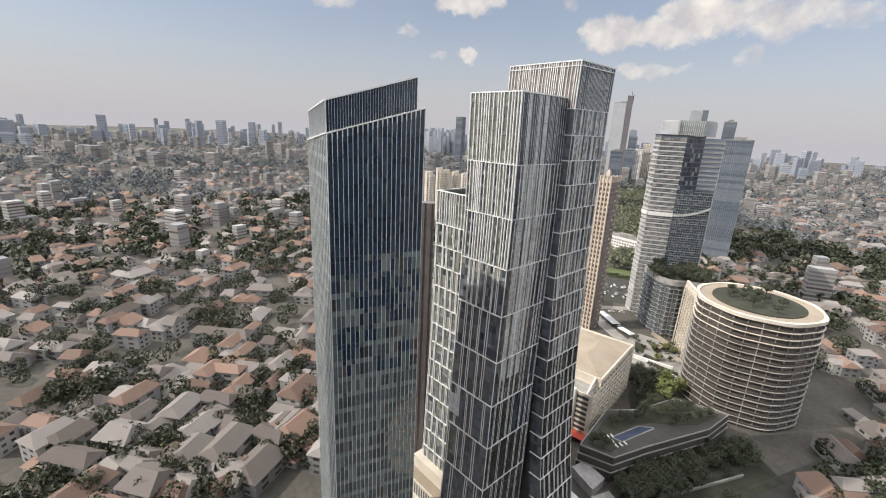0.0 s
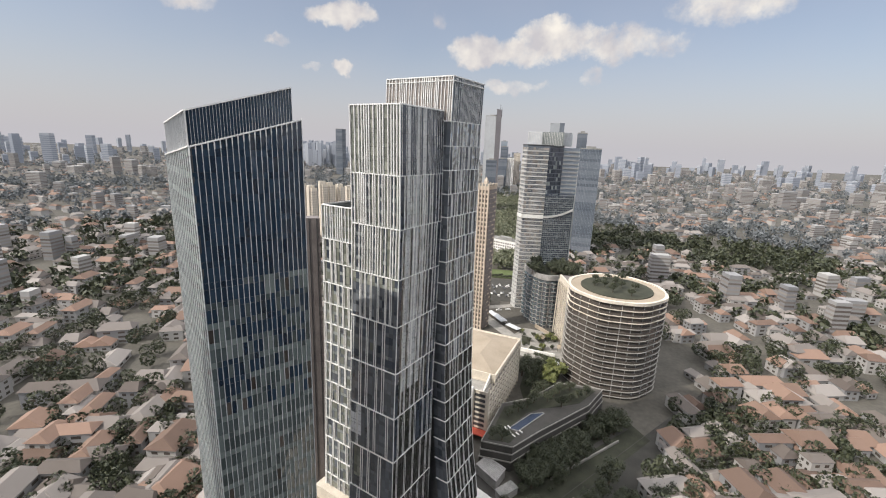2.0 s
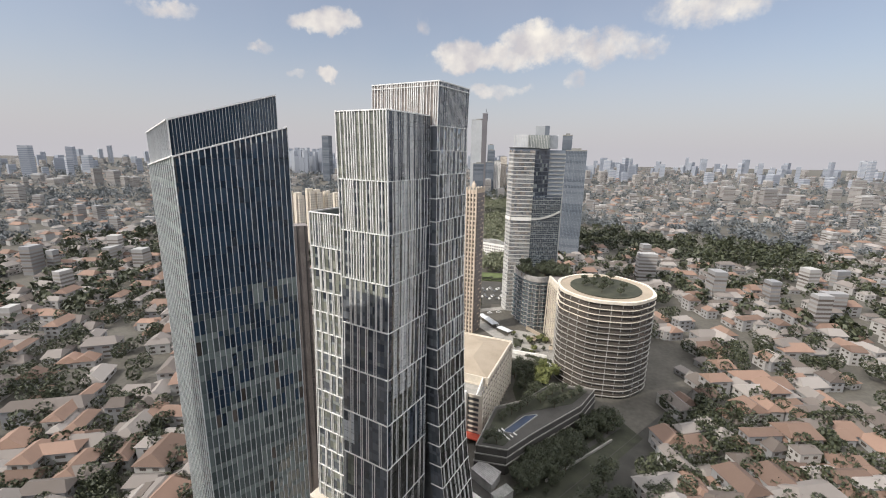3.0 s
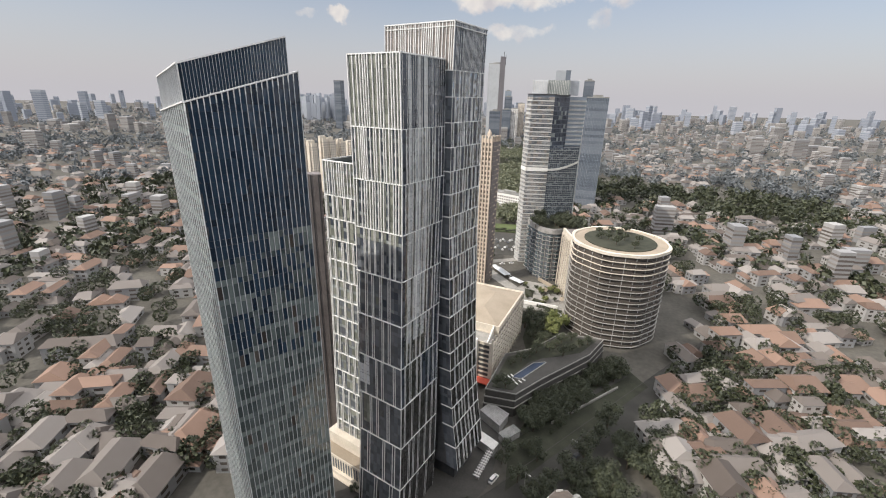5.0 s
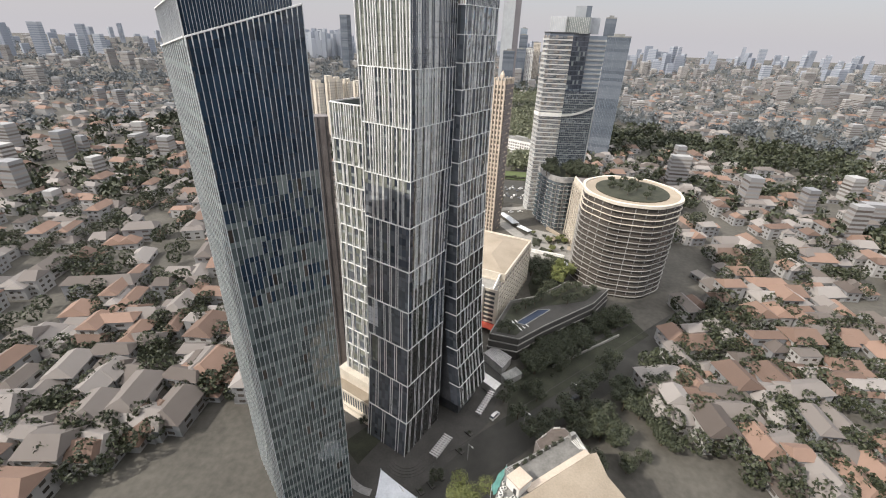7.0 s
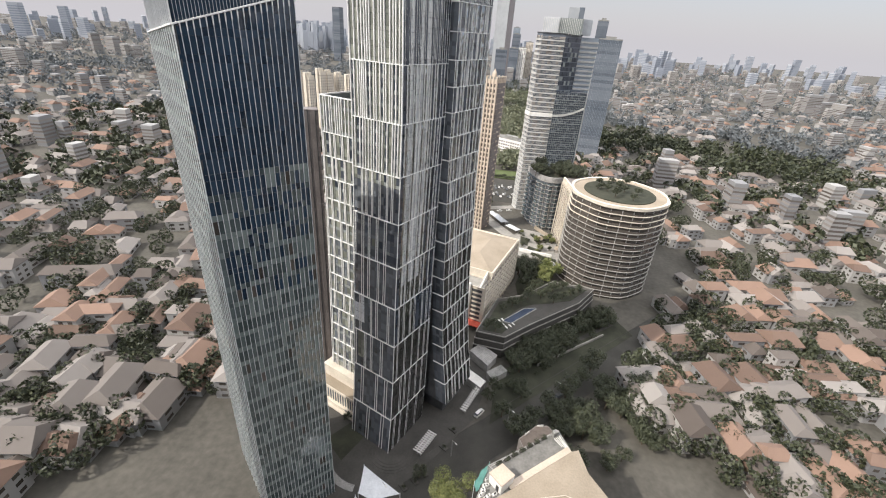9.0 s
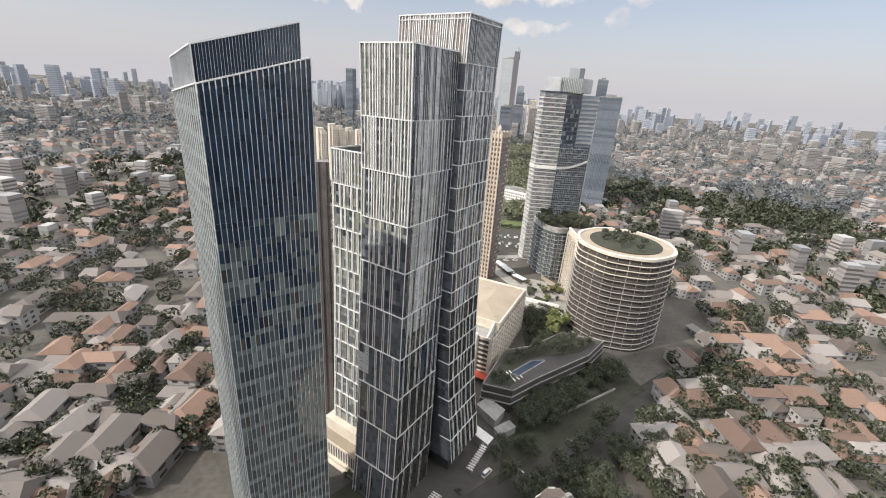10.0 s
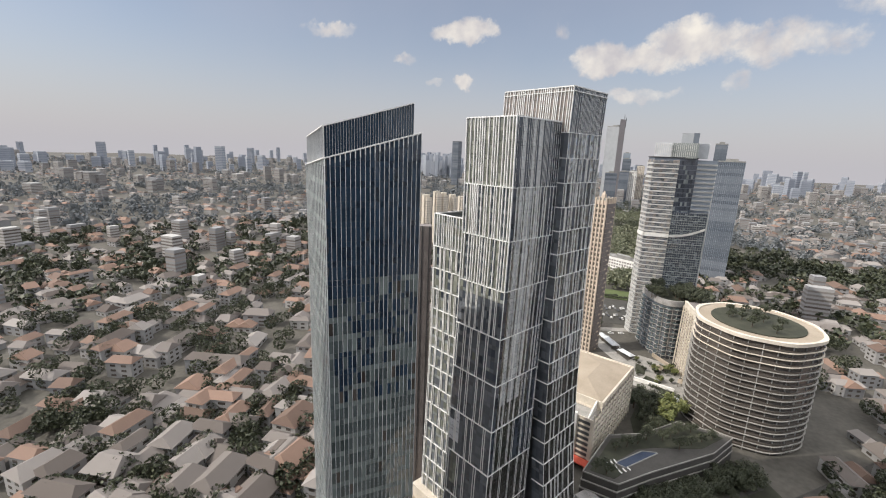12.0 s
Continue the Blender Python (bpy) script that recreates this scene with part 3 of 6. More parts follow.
    for a, b, ha, hb, count, nor in ((crown[0], crown[1], hm, hr, 34, front), (crown[0], crown[0] + g * side, hm, hm - 1.6, 14, -f)):
        for k in range(count + 1):
            p = lerp(a, b, k / count)
            h = lerp(ha, hb, k / count)
            w2 = (b - a).normalized() * (0.02 if nor is front else 0.05)
            v = []
            for z in (EYE - 6, h):
                for q in (p - w2, p + w2, p + w2 + nor * 0.22, p - w2 + nor * 0.22):
                    v.append((q.x, q.y, z))
            part("mullion", v, [(3, 2, 1, 0), (4, 5, 6, 7), (0, 1, 5, 4), (1, 2, 6, 5), (2, 3, 7, 6), (3, 0, 4, 7)], FIN_GREY if nor is front else WHITE_FIN, ob)
    # pale coping rails along both slanted rims
    for a, b, ha, hb, nor in ((LM, LR, top_m, top_r, front), (LM, LM + g * deep, top_m, top(0, deep), -f),
                              (crown[0], crown[1], hm, hr, front), (crown[0], crown[0] + g * side, hm, hm - 1.6, -f)):
        v = []
        for dz in (-0.12, 0.12):
            for p, h in ((a - nor * 0.3, ha), (b - nor * 0.3, hb), (b + nor * 0.3, hb), (a + nor * 0.3, ha)):
                v.append((p.x, p.y, h + dz))
        part("coping", v, [(3, 2, 1, 0), (4, 5, 6, 7), (0, 1, 5, 4), (1, 2, 6, 5), (2, 3, 7, 6), (3, 0, 4, 7)], WHITE_FIN, ob, "pale metal coping")


glass_tower()


# ---- the building that the camera looks out of ----
def own_building():
    s = Soup()
    s.box(-32, -34, 0, 92, -2.0, 190)
    for k in range(48):
        s.box(-32.3, -34.3, 4 * k + 3.1, 92.3, -1.7, 4 * k + 3.5, 1)
    s.out("wall_behind", [DARK_GLASS, CONCRETE], label="plain glass and concrete tower behind the viewpoint", kind="structure", category="wall")


own_building()


# ---- buildings of the middle distance ----
def highrise(name, label, ring, h, wall, glass, floor=3.6, bay=3.2, win=0.62, tall=0.55, group="", roof=ROOF_GREY, style="grid", z0=0.0, plant=True):
    """A block with a recessed look: walls, windows or slabs floor by floor, a roof with its parapet and plant room."""
    ob = thing(name, label, "building", group)
    body, panes, trims, tops = Soup(), Soup(), Soup(), Soup()
    body.prism(ring, z0, h - 0.4)
    n = int((h - z0) / floor)
    for a, b in ring_faces(ring):
        length = (b - a).length
        d = (b - a).normalized()
        nor = Vector((d.y, -d.x, 0))
        bays = max(1, round(length / bay))
        for k in range(n):
            zf = z0 + k * floor
            if style == "slab":
                slab(trims, a - d * 0.3, b + d * 0.3, zf, zf + floor * 0.36, 0.45)
                slab(panes, a, b, zf + floor * 0.37, zf + floor * 0.99, 0.05)
            elif style == "grid":
                for i in range(bays):
                    s0 = length * (i + 0.5 - win / 2) / bays
                    s1 = length * (i + 0.5 + win / 2) / bays
                    slab(panes, a + d * s0, a + d * s1, zf + floor * (0.5 - tall / 2), zf + floor * (0.5 + tall / 2), 0.06)
                slab(trims, a, b, zf - 0.12, zf + 0.12, 0.16)
            else:
                slab(panes, a, b, zf + 0.05, zf + floor - 0.05, 0.06)
        if style in ("curtain", "pier"):
            for i in range(bays + 1):
                s = length * i / bays
                wide = 0.09 if style == "curtain" else bay * 0.22
                slab(trims, a + d * (s - wide), a + d * (s + wide), z0, h - 0.4, 0.22 if style == "curtain" else 0.5)
        rim = Soup()
        slab(rim, a, b, h - 0.4, h + 0.9, 0.12, 0.3)
        rim.out("parapet", roof, ob)
    tops.prism(ring, h - 0.41, h - 0.3)
    if plant:
        cx = sum(p[0] for p in ring) / len(ring)
        cy = sum(p[1] for p in ring) / len(ring)
        small = [(cx + (p[0] - cx) * 0.45, cy + (p[1] - cy) * 0.45) for p in ring]
        room = Soup()
        room.prism(small, h - 0.3, h + 3.2)
        room.out("plant_room", roof, ob, "rooftop plant room")
    body.out("wall", wall, ob)
    panes.out("window", glass, ob, "dark window panes in rows", kind="stuff")
    if trims.v:
        trims.out("trim", wall, ob, kind="stuff")
    tops.out("roof", roof, ob, "flat roof deck")
    return ob


def rect(cx, cy, w, d, yaw):
    c, s = math.cos(radians(yaw)), math.sin(radians(yaw))
    return [(cx + c * x - s * y, cy + s * x + c * y) for x, y in ((-w / 2, -d / 2), (w / 2, -d / 2), (w / 2, d / 2), (-w / 2, d / 2))]


def at(az, d):
    p = polar(az, d)
    return (p.x, p.y)


# the low building with the sand-coloured roof
def annex():
    ob = thing("annex_building", "cream low-rise building with louvred walls and a sand-coloured roof", "building")
    o = Vector((24.8, 185.8, 0))
    p, q = Vector((0.398, 0.917, 0)), Vector((-0.917, 0.398, 0))

    def spot(a, b):
        r = o + p * a + q * b
        return (r.x, r.y)

    main = [spot(0, 0), spot(46, 0), spot(46, 30), spot(0, 30)]
    wing = [spot(-10.2, 0), spot(0, 0), spot(0, 30), spot(-10.2, 30)]
    s = Soup()
    s.prism(main, 0, 26.6)
    s.prism(wing, 0, 22.6)
    s.out("wall", CREAM, ob)
    for ring, z in ((main, 26.6), (wing, 22.6)):
        for a, b in ring_faces(ring):
            s = Soup()
            slab(s, a, b, z, z + 0.7, 0.10, 0.35)
            s.out("parapet", CREAM, ob, "cream parapet rim")
    # shallow hipped deck
    s = Soup()
    c = [spot(1, 1), spot(45, 1), spot(45, 29), spot(1, 29)]
    r = [spot(14, 13), spot(33, 13)]
    z0, z1 = 26.75, 29.6
    P3 = [(*a, z0) for a in c] + [(*a, z1) for a in r]
    for f in ((0, 1, 5, 4), (2, 3, 4, 5)):
        s.quad(*[P3[i] for i in f])
    n = len(s.v)
    s.v += [P3[1], P3[2], P3[5], P3[3], P3[0], P3[4]]
    s.f += [(n, n + 1, n + 2), (n + 3, n + 4, n + 5)]
    s.m += [0, 0]
    s.out("roof", SAND_ROOF, ob, "sand-coloured low hipped roof")
    s = Soup()
    s.prism([spot(-9.6, 0.6), spot(-0.6, 0.6), spot(-0.6, 29), spot(-9.6, 29)], 22.6, 22.75)
    s.out("wing_roof", PAVING, ob, "grey flat roof of the wing")
    # louvres on the long wall, one by one
    for k in range(8):
        z = 2.4 + k * 2.75
        s = Soup()
        slab(s, Vector((*spot(-9.4, 0), 0)), Vector((*spot(45.4, 0), 0)), z, z + 1.25, 0.55)
        s.out("louvre", CREAM, ob)
        s = Soup()
        slab(s, Vector((*spot(-9.4, 0), 0)), Vector((*spot(45.4, 0), 0)), z + 1.3, z + 2.7, 0.05)
        s.out("window_strip", DARK_METAL, ob, "dark window strip")
    for k in range(15):
        s = Soup()
        slab(s, Vector((*spot(-10.2 + k * 4.0, 0), 0)), Vector((*spot(-9.8 + k * 4.0, 0), 0)), 0, 25.8, 0.62)
        s.out("pier", CREAM, ob)
    # end wall towards the tower: slits beside a tall white slab
    for k in range(8):
        z = 2.0 + k * 2.6
        s = Soup()
        slab(s, Vector((*spot(-10.2, 6.5), 0)), Vector((*spot(-10.2, 1.2), 0)), z, z + 1.5, 0.05)
        s.out("window_strip", DARK_METAL, ob, "dark window strip")
        s = Soup()
        slab(s, Vector((*spot(-10.2, 22), 0)), Vector((*spot(-10.2, 9.5), 0)), z, z + 1.2, 0.05)
        s.out("window_strip", DARK_METAL, ob, "dark window strip")
    s = Soup()
    slab(s, Vector((*spot(-10.2, 8.8), 0)), Vector((*spot(-10.2, 7.2), 0)), 0, 24.6, 1.4)
    s.out("pier", WHITE_WALL, ob, "tall white slab")
    # sloped white fin over the wing
    v = [(*spot(-9.8, 3.0), 22.7), (*spot(-0.2, 3.0), 22.7), (*spot(-0.2, 3.0), 27.2)]
    v += [(*spot(-9.8, 2.4), 22.7), (*spot(-0.2, 2.4), 22.7), (*spot(-0.2, 2.4), 27.2)]
    part("gusset", v, [(0, 1, 2), (5, 4, 3), (0, 3, 4, 1), (1, 4, 5, 2), (2, 5, 3, 0)], WHITE_WALL, ob, "white triangular wall")
    s = Soup()
    s.prism([spot(-15.0, -0.5), spot(-10.4, -0.5), spot(-10.4, 9), spot(-15.0, 9)], 2.9, 3.3)
    s.out("awning", RED_PAINT, ob, "red entrance awning")
    for b in (0.0, 8.4):
        s = Soup()
        s.prism([spot(-14.9, b), spot(-14.6, b), spot(-14.6, b + 0.3), spot(-14.9, b + 0.3)], 0, 2.95)
        s.out("awning_post", RED_PAINT, ob)


annex()

# the slender peach tower
def peach_tower():
    c = polar(4.89, 299)
    e, f = c + U * 7.4, c + V * 12.3
    ring = [(p.x, p.y) for p in (e, c, f, e + V * 12.3)]
    ob = highrise("apartment_block", "slender peach apartment tower with brown window columns", ring, 108.3, PEACH, BROWN_GLASS, 3.3, 2.45, 0.46, 0.62, style="grid", plant=False)
    for a, b in ring_faces(ring):
        d = (b - a).normalized()
        n = (b - a).length
        count = round(n / 2.45)
        for k in range(count + 1):
            s = Soup()
            slab(s, a + d * (n * k / count - 0.42), a + d * (n * k / count + 0.42), 0, 109.6, 0.55)
            s.out("pilaster", PEACH, ob)
    # unlit side: brown panels deepen its shade, with stacked balconies
    for k in range(32):
        s = Soup()
        slab(s, lerp(c, f, 0.1), lerp(c, f, 0.98), 3.3 * k + 0.2, 3.3 * k + 3.2, 0.7)
        s.out("side_panel", BROWN_WALL, ob, "brown panel that deepens the shade of this side")
        s = Soup()
        slab(s, lerp(c, f, 0.55 + 0.2 * (k % 2)), lerp(c, f, 0.72 + 0.2 * (k % 2)), 3.3 * k + 0.3, 3.3 * k + 1.2, 1.0)
        s.out("balcony", PEACH, ob)
    s = Soup()
    m = (c + e) / 2 + V * 3.0
    n = len(s.v)
    q = [m - U * 1.2 - V * 1.2, m + U * 1.2 - V * 1.2, m + U * 1.2 + V * 1.2, m - U * 1.2 + V * 1.2]
    s.prism([(p.x, p.y) for p in q[::-1]], 108.0, 111.2)
    s.v += [(p.x, p.y, 111.2) for p in q] + [(m.x, m.y, 114.2)]
    k = len(s.v) - 5
    s.f += [(k + 1, k, k + 4), (k + 2, k + 1, k + 4), (k + 3, k + 2, k + 4), (k, k + 3, k + 4)]
    s.m += [0] * 4
    s.out("turret", PEACH, ob, "peach stair turret with a pointed cap")


peach_tower()


# the louvred office tower
def louvred_office():
    ob = thing("office_tower", "grey-white office tower with horizontal louvres and a boxy crown", "building")
    ring = [at(9.0, 361), at(9.62, 352), at(12.28, 354), at(14.1, 366), at(13.6, 392), at(9.3, 392)]
    h = EYE + 3.2
    s = Soup()
    s.prism(ring, 0, h)
    s.out("wall", HAZE_DARK, ob, "grey glazed wall behind the louvres")
    floor = 3.3
    n = int(h / floor)
    F = ring_faces(ring)
    panes, fine = Soup(), Soup()
    r = random.Random(77)
    for k in range(n):
        z = k * floor + 0.3
        for i in (5, 0, 1):
            a, b = F[i]
            d = (b - a).normalized()
            length = (b - a).length
            s = Soup()
            slab(s, a, b, z, z + (1.25 if i == 0 else 0.95) * r.uniform(0.9, 1.25), 0.7)
            s.out("louvre", LOUVRE_GREY, ob)
            # thin blades between the deep ones, and panes with blinds drawn in places
            slab(fine, a, b, z + 1.75, z + 1.95, 0.5)
            slab(fine, a, b, z + 2.5, z + 2.66, 0.5)
            m = max(2, round(length / 2.2))
            for j in range(m):
                slab(panes, a + d * (length * j / m + 0.06), a + d * (length * (j + 1) / m - 0.06), z + 1.3, z + floor - 0.05, 0.1, m=2 if r.random() < 0.3 else 0)
        a, b = F[2]
        d = (b - a).normalized()
        length = (b - a).length
        m = 8
        for j in range(m):
            slab(panes, a + d * (length * j / m + 0.1), a + d * (length * (j + 1) / m - 0.1), z + 0.15, z + floor - 0.35, 0.12, m=1 if r.random() < 0.16 else 3)
    panes.out("glazing", [HAZE_DARK, SPANDREL, TAUPE_GLASS, NAVY_GLASS], ob, "grey window panes and drawn blinds", kind="stuff")
    fine.out("louvre_blade", LOUVRE_GREY, ob, "thin white louvre blades", kind="stuff")
    # white belt round the shaft
    for a, b in F[:2]:
        s = Soup()
        slab(s, a, b, 79.2, 82.0, 1.0)
        s.out("belt", WHITE_WALL, ob, "white belt course")
    # lower blue glass volume with a belt that climbs along it
    low = [at(12.3, 350), at(15.93, 358), at(15.9, 384), at(12.6, 384)]
    top = 98.5
    s = Soup()
    s.prism(low, 0, top)
    s.out("lower_volume", NAVY_GLASS, ob, "blue-grey lower glass volume")
    grid, glints = Soup(), Soup()
    for a, b in ring_faces(low)[:2]:
        d = (b - a).normalized()
        length = (b - a).length
        n2 = int(length / 1.5)
        for i in range(n2 + 1):
            slab(grid, a + d * (1.5 * i), a + d * (1.5 * i + 0.12), 0, top, 0.14)
        for k in range(int(top / 1.75)):
            slab(grid, a, b, k * 1.75, k * 1.75 + (0.42 if k % 2 else 0.2), 0.16)
            # scattered paler panes paint glints into the glass
            for i in range(n2):
                if r.random() < 0.22:
                    slab(glints, a + d * (1.5 * i + 0.15), a + d * (1.5 * i + 1.45), k * 1.75 + 0.5, k * 1.75 + 1.7, 0.08)
    grid.out("mullion_grid", SPANDREL, ob, "grey mullion grid", kind="stuff")
    glints.out("glint_pane", HAZE_DARK, ob, "paler panes that stand for glints in the blue glass", kind="stuff")
    a, b = ring_faces(low)[0]
    v, f = [], []
    d = (b - a).normalized()
    out = Vector((d.y, -d.x, 0)) * 0.6
    for k in range(17):
        p, z = lerp(a, b, k / 16), 80.2 + 6.5 * (k / 16) ** 2
        v += [(p.x, p.y, z), (p.x + out.x, p.y + out.y, z), (p.x + out.x, p.y + out.y, z + 1.6), (p.x, p.y, z + 1.6)]
    for k in range(16):
        for j in range(4):
            q, e = k * 4 + j, k * 4 + (j + 1) % 4
            f.append((q, q + 4, e + 4, e))
    f += [(0, 1, 2, 3), (67, 66, 65, 64)]
    part("belt", v, f, LOUVRE_GREY, ob, "pale belt course that climbs along the glass")
    # pale louvred wing behind
    back = [at(14.0, 370), at(16.0, 374), at(16.0, 398), at(13.8, 398)]
    s = Soup()
    s.prism(back, 0, h - 1)
    s.out("rear_volume", HAZE_GLASS, ob, "pale glazed rear wing")
    for k in range(n):
        z = k * floor + 0.3
        for a, b in ring_faces(back)[:2]:
            s = Soup()
            slab(s, a, b, z, z + 1.3, 0.6)
            s.out("louvre", LOUVRE_GREY, ob)
    # crown boxes of different heights
    for az0, az1, d0, d1, z0, z1, mat in ((9.5, 11.28, 355, 372, 0, 10.4, FIN_GREY), (11.28, 13.96, 357, 374, 0, 10.5, SPANDREL), (13.96, 15.0, 370, 384, 0, 10.8, FIN_GREY),
                                          (12.14, 13.3, 362, 376, 10.5, 17.6, MIST_GLASS), (13.3, 13.87, 362, 374, 10.5, 17.8, HAZE_DARK)):
        s = Soup()
        s.prism([at(az0, d0), at(az1, d0), at(az1, d1), at(az0, d1)], h + z0, h + z1)
        s.out("crown_box", mat, ob)
    ribs = Soup()
    for k in range(22):
        az = 9.52 + k * 0.2
        slab(ribs, Vector((*at(az, 354.7), 0)), Vector((*at(az + 0.03, 354.7), 0)), h, h + 10.3, 0.2)
    ribs.out("crown_rib", WHITE_WALL, ob, "white ribs of the crown screen", kind="stuff")
    s = Soup()
    for a, b in F[:3]:
        slab(s, a, b, h, h + 0.6, 0.5, 0.4)
    s.out("roof_rim", DARK_METAL, ob, "dark roof rim")


louvred_office()
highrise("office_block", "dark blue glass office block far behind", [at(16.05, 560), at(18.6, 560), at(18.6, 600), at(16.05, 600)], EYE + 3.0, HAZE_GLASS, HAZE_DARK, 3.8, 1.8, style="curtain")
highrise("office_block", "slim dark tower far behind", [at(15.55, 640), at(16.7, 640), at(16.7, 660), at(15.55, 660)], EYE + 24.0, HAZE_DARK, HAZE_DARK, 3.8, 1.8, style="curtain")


# the curved apartment building
def balcony_ring(points, z, tall, deep, ob, name, mat, label="", wave=0.0):
    """A slab edge along an open line of points, standing out to its right-hand side."""
    v, f = [], []
    m = len(points)
    for i, p in enumerate(points):
        d = (points[min(i + 1, m - 1)] - points[max(i - 1, 0)]).normalized()
        n = Vector((d.y, -d.x, 0))
        for q, dz in ((p - n * 0.3, 0), (p + n * (deep + wave * math.sin(i * 0.9)), 0), (p + n * (deep + wave * math.sin(i * 0.9)), tall), (p - n * 0.3, tall)):
            v.append((q.x, q.y, z + dz))
    for i in range(m - 1):
        for j in range(4):
            a, b = i * 4 + j, i * 4 + (j + 1) % 4
            f.append((a, a + 4, b + 4, b))
    f += [(0, 1, 2, 3), tuple(4 * (m - 1) + k for k in (3, 2, 1, 0))]
    return part(name, v, f, mat, ob, label)


def curved_wall(points, z0, z1, ob, name, mat, deep, label=""):
    v, f = [], []
    m = len(points)
    for i, p in enumerate(points):
        d = (points[min(i + 1, m - 1)] - points[max(i - 1, 0)]).normalized()
        n = Vector((d.y, -d.x, 0))
        q = p - n * deep
        v += [(p.x, p.y, z0), (p.x, p.y, z1), (q.x, q.y, z1), (q.x, q.y, z0)]
    for i in range(m - 1):
        for j in range(4):
            a, b = i * 4 + j, i * 4 + (j + 1) % 4
            f.append((a, a + 4, b + 4, b))
    f += [(0, 1, 2, 3), tuple(4 * (m - 1) + k for k in (3, 2, 1, 0))]
    part(name, v, f, mat, ob, label)


def curved_building():
    ob = thing("round_tower", "round cream apartment tower with ringed balconies", "building")
    c, r = polar(22.4, 259), 26.0
    top = 57.0
    circle = [c + Vector((math.cos(a), math.sin(a), 0)) * r for a in [radians(90 + 360 * k / 56) for k in range(57)]]
    s = Soup()
    s.prism([(p.x, p.y) for p in circle[:-1]], 0, top - 0.5)
    s.out("wall", BROWN_GLASS, ob, "dark brown recessed glazing")
    for k in range(17):
        z = 1.4 + k * 3.4
        last = k >= 16
        # grey lower rings, cream upper ones: the shadow line is put into the colours
        balcony_ring(circle, z, 1.6 if last else 0.34, 1.3, ob, "balcony", PAVING if k < 13 else CREAM, wave=0.45)
        if not last:
            balcony_ring(circle, z + 0.4, 0.95, 0.75, ob, "balustrade", BROWN_GLASS, "tinted glass balustrade", wave=0.45)
    for k in range(56):
        if k % 2 == 0:
            p = circle[k]
            n = (p - c).normalized()
            s = Soup()
            slab(s, p - Vector((-n.y, n.x, 0)) * 0.2, p + Vector((-n.y, n.x, 0)) * 0.2, 0, top - 2, 0.4)
            s.out("pier", CONCRETE, ob)
    s = Soup()
    s.prism([(p.x, p.y) for p in circle[:-1]], top - 0.5, top - 0.2)
    s.out("roof", SAND_ROOF, ob, "sand-coloured round roof deck")
    s = Soup()
    s.prism([(c.x + math.cos(radians(a)) * 20, c.y + math.sin(radians(a)) * 20) for a in range(0, 360, 12)], top - 0.2, top + 0.3)
    s.out("planting_bed", GRASS_MAT, ob, "green roof planting")
    # curved wing joined to it
    wing = thing("curved_wing", "curved shaded glass wing with pale balcony lines", "building")
    a, b, d = Vector((62.5, 336, 0)), Vector((66.3, 301, 0)), Vector((83, 309, 0))
    line = [a * (1 - t) ** 2 + b * 2 * t * (1 - t) + d * t * t for t in [k / 40 for k in range(41)]]
    curved_wall(line, 0, 41.0, wing, "wall", DARK_GLASS, 22, "dark shaded glazing")
    for k in range(11):
        balcony_ring(line, 2.4 + k * 3.35, 0.3, 1.2, wing, "balcony", CONCRETE, wave=0.8)
        balcony_ring(line, 2.75 + k * 3.35, 0.85, 0.7, wing, "balustrade", BAND_GLASS, "blue-grey glass balustrade", wave=0.8)
    s = Soup()
    s.prism([(63.5, 336), (65.5, 323), (71, 312.5), (83, 310), (104, 306), (100, 345), (76, 350)], 40.4, 41.15)
    s.out("roof_deck", GRASS_MAT, wing, "planted roof deck")
    balcony_ring(line, 38.4, 4.0, 0.9, wing, "roof_rim", CONCRETE, "grey roof rim")
    for k in range(0, 41, 4):
        p = line[k]
        s = Soup()
        s.box(p.x - 0.2, p.y - 0.9, 0, p.x + 0.2, p.y - 0.5, 36)
        s.out("post", CONCRETE, wing)
    # lit end between wing and tower, behind tall slanting columns
    e0, e1 = Vector((83, 302, 0)), Vector((84, 266, 0))
    s = Soup()
    slab(s, e0, e1, 0, 44.5, 0.0, 20)
    s.out("link_wall", BROWN_WALL, wing, "brown link wall")
    for k in range(20):
        s = Soup()
        slab(s, e0, e1, 2 + 2.1 * k, 2.5 + 2.1 * k, 0.9)
        s.out("balcony", CREAM, wing)
    for k in range(9):
        p = lerp(e0, e1, k / 8)
        s = Soup()
        s.hexa([(p.x - 2.6, p.y - 1, 0), (p.x - 1.9, p.y - 1, 0), (p.x - 1.9, p.y - 0.3, 0), (p.x - 2.6, p.y - 0.3, 0),
                (p.x - 1.6, p.y - 1, 42), (p.x - 0.9, p.y - 1, 42), (p.x - 0.9, p.y - 0.3, 42), (p.x - 1.6, p.y - 0.3, 42)])
        s.out("column", CREAM, wing, "slanting white column")
    s = Soup()
    slab(s, e0, e1, 40.5, 45.2, 1.0, 0.4)
    s.out("roof_rim", CREAM, wing, "cream roof rim")


curved_building()

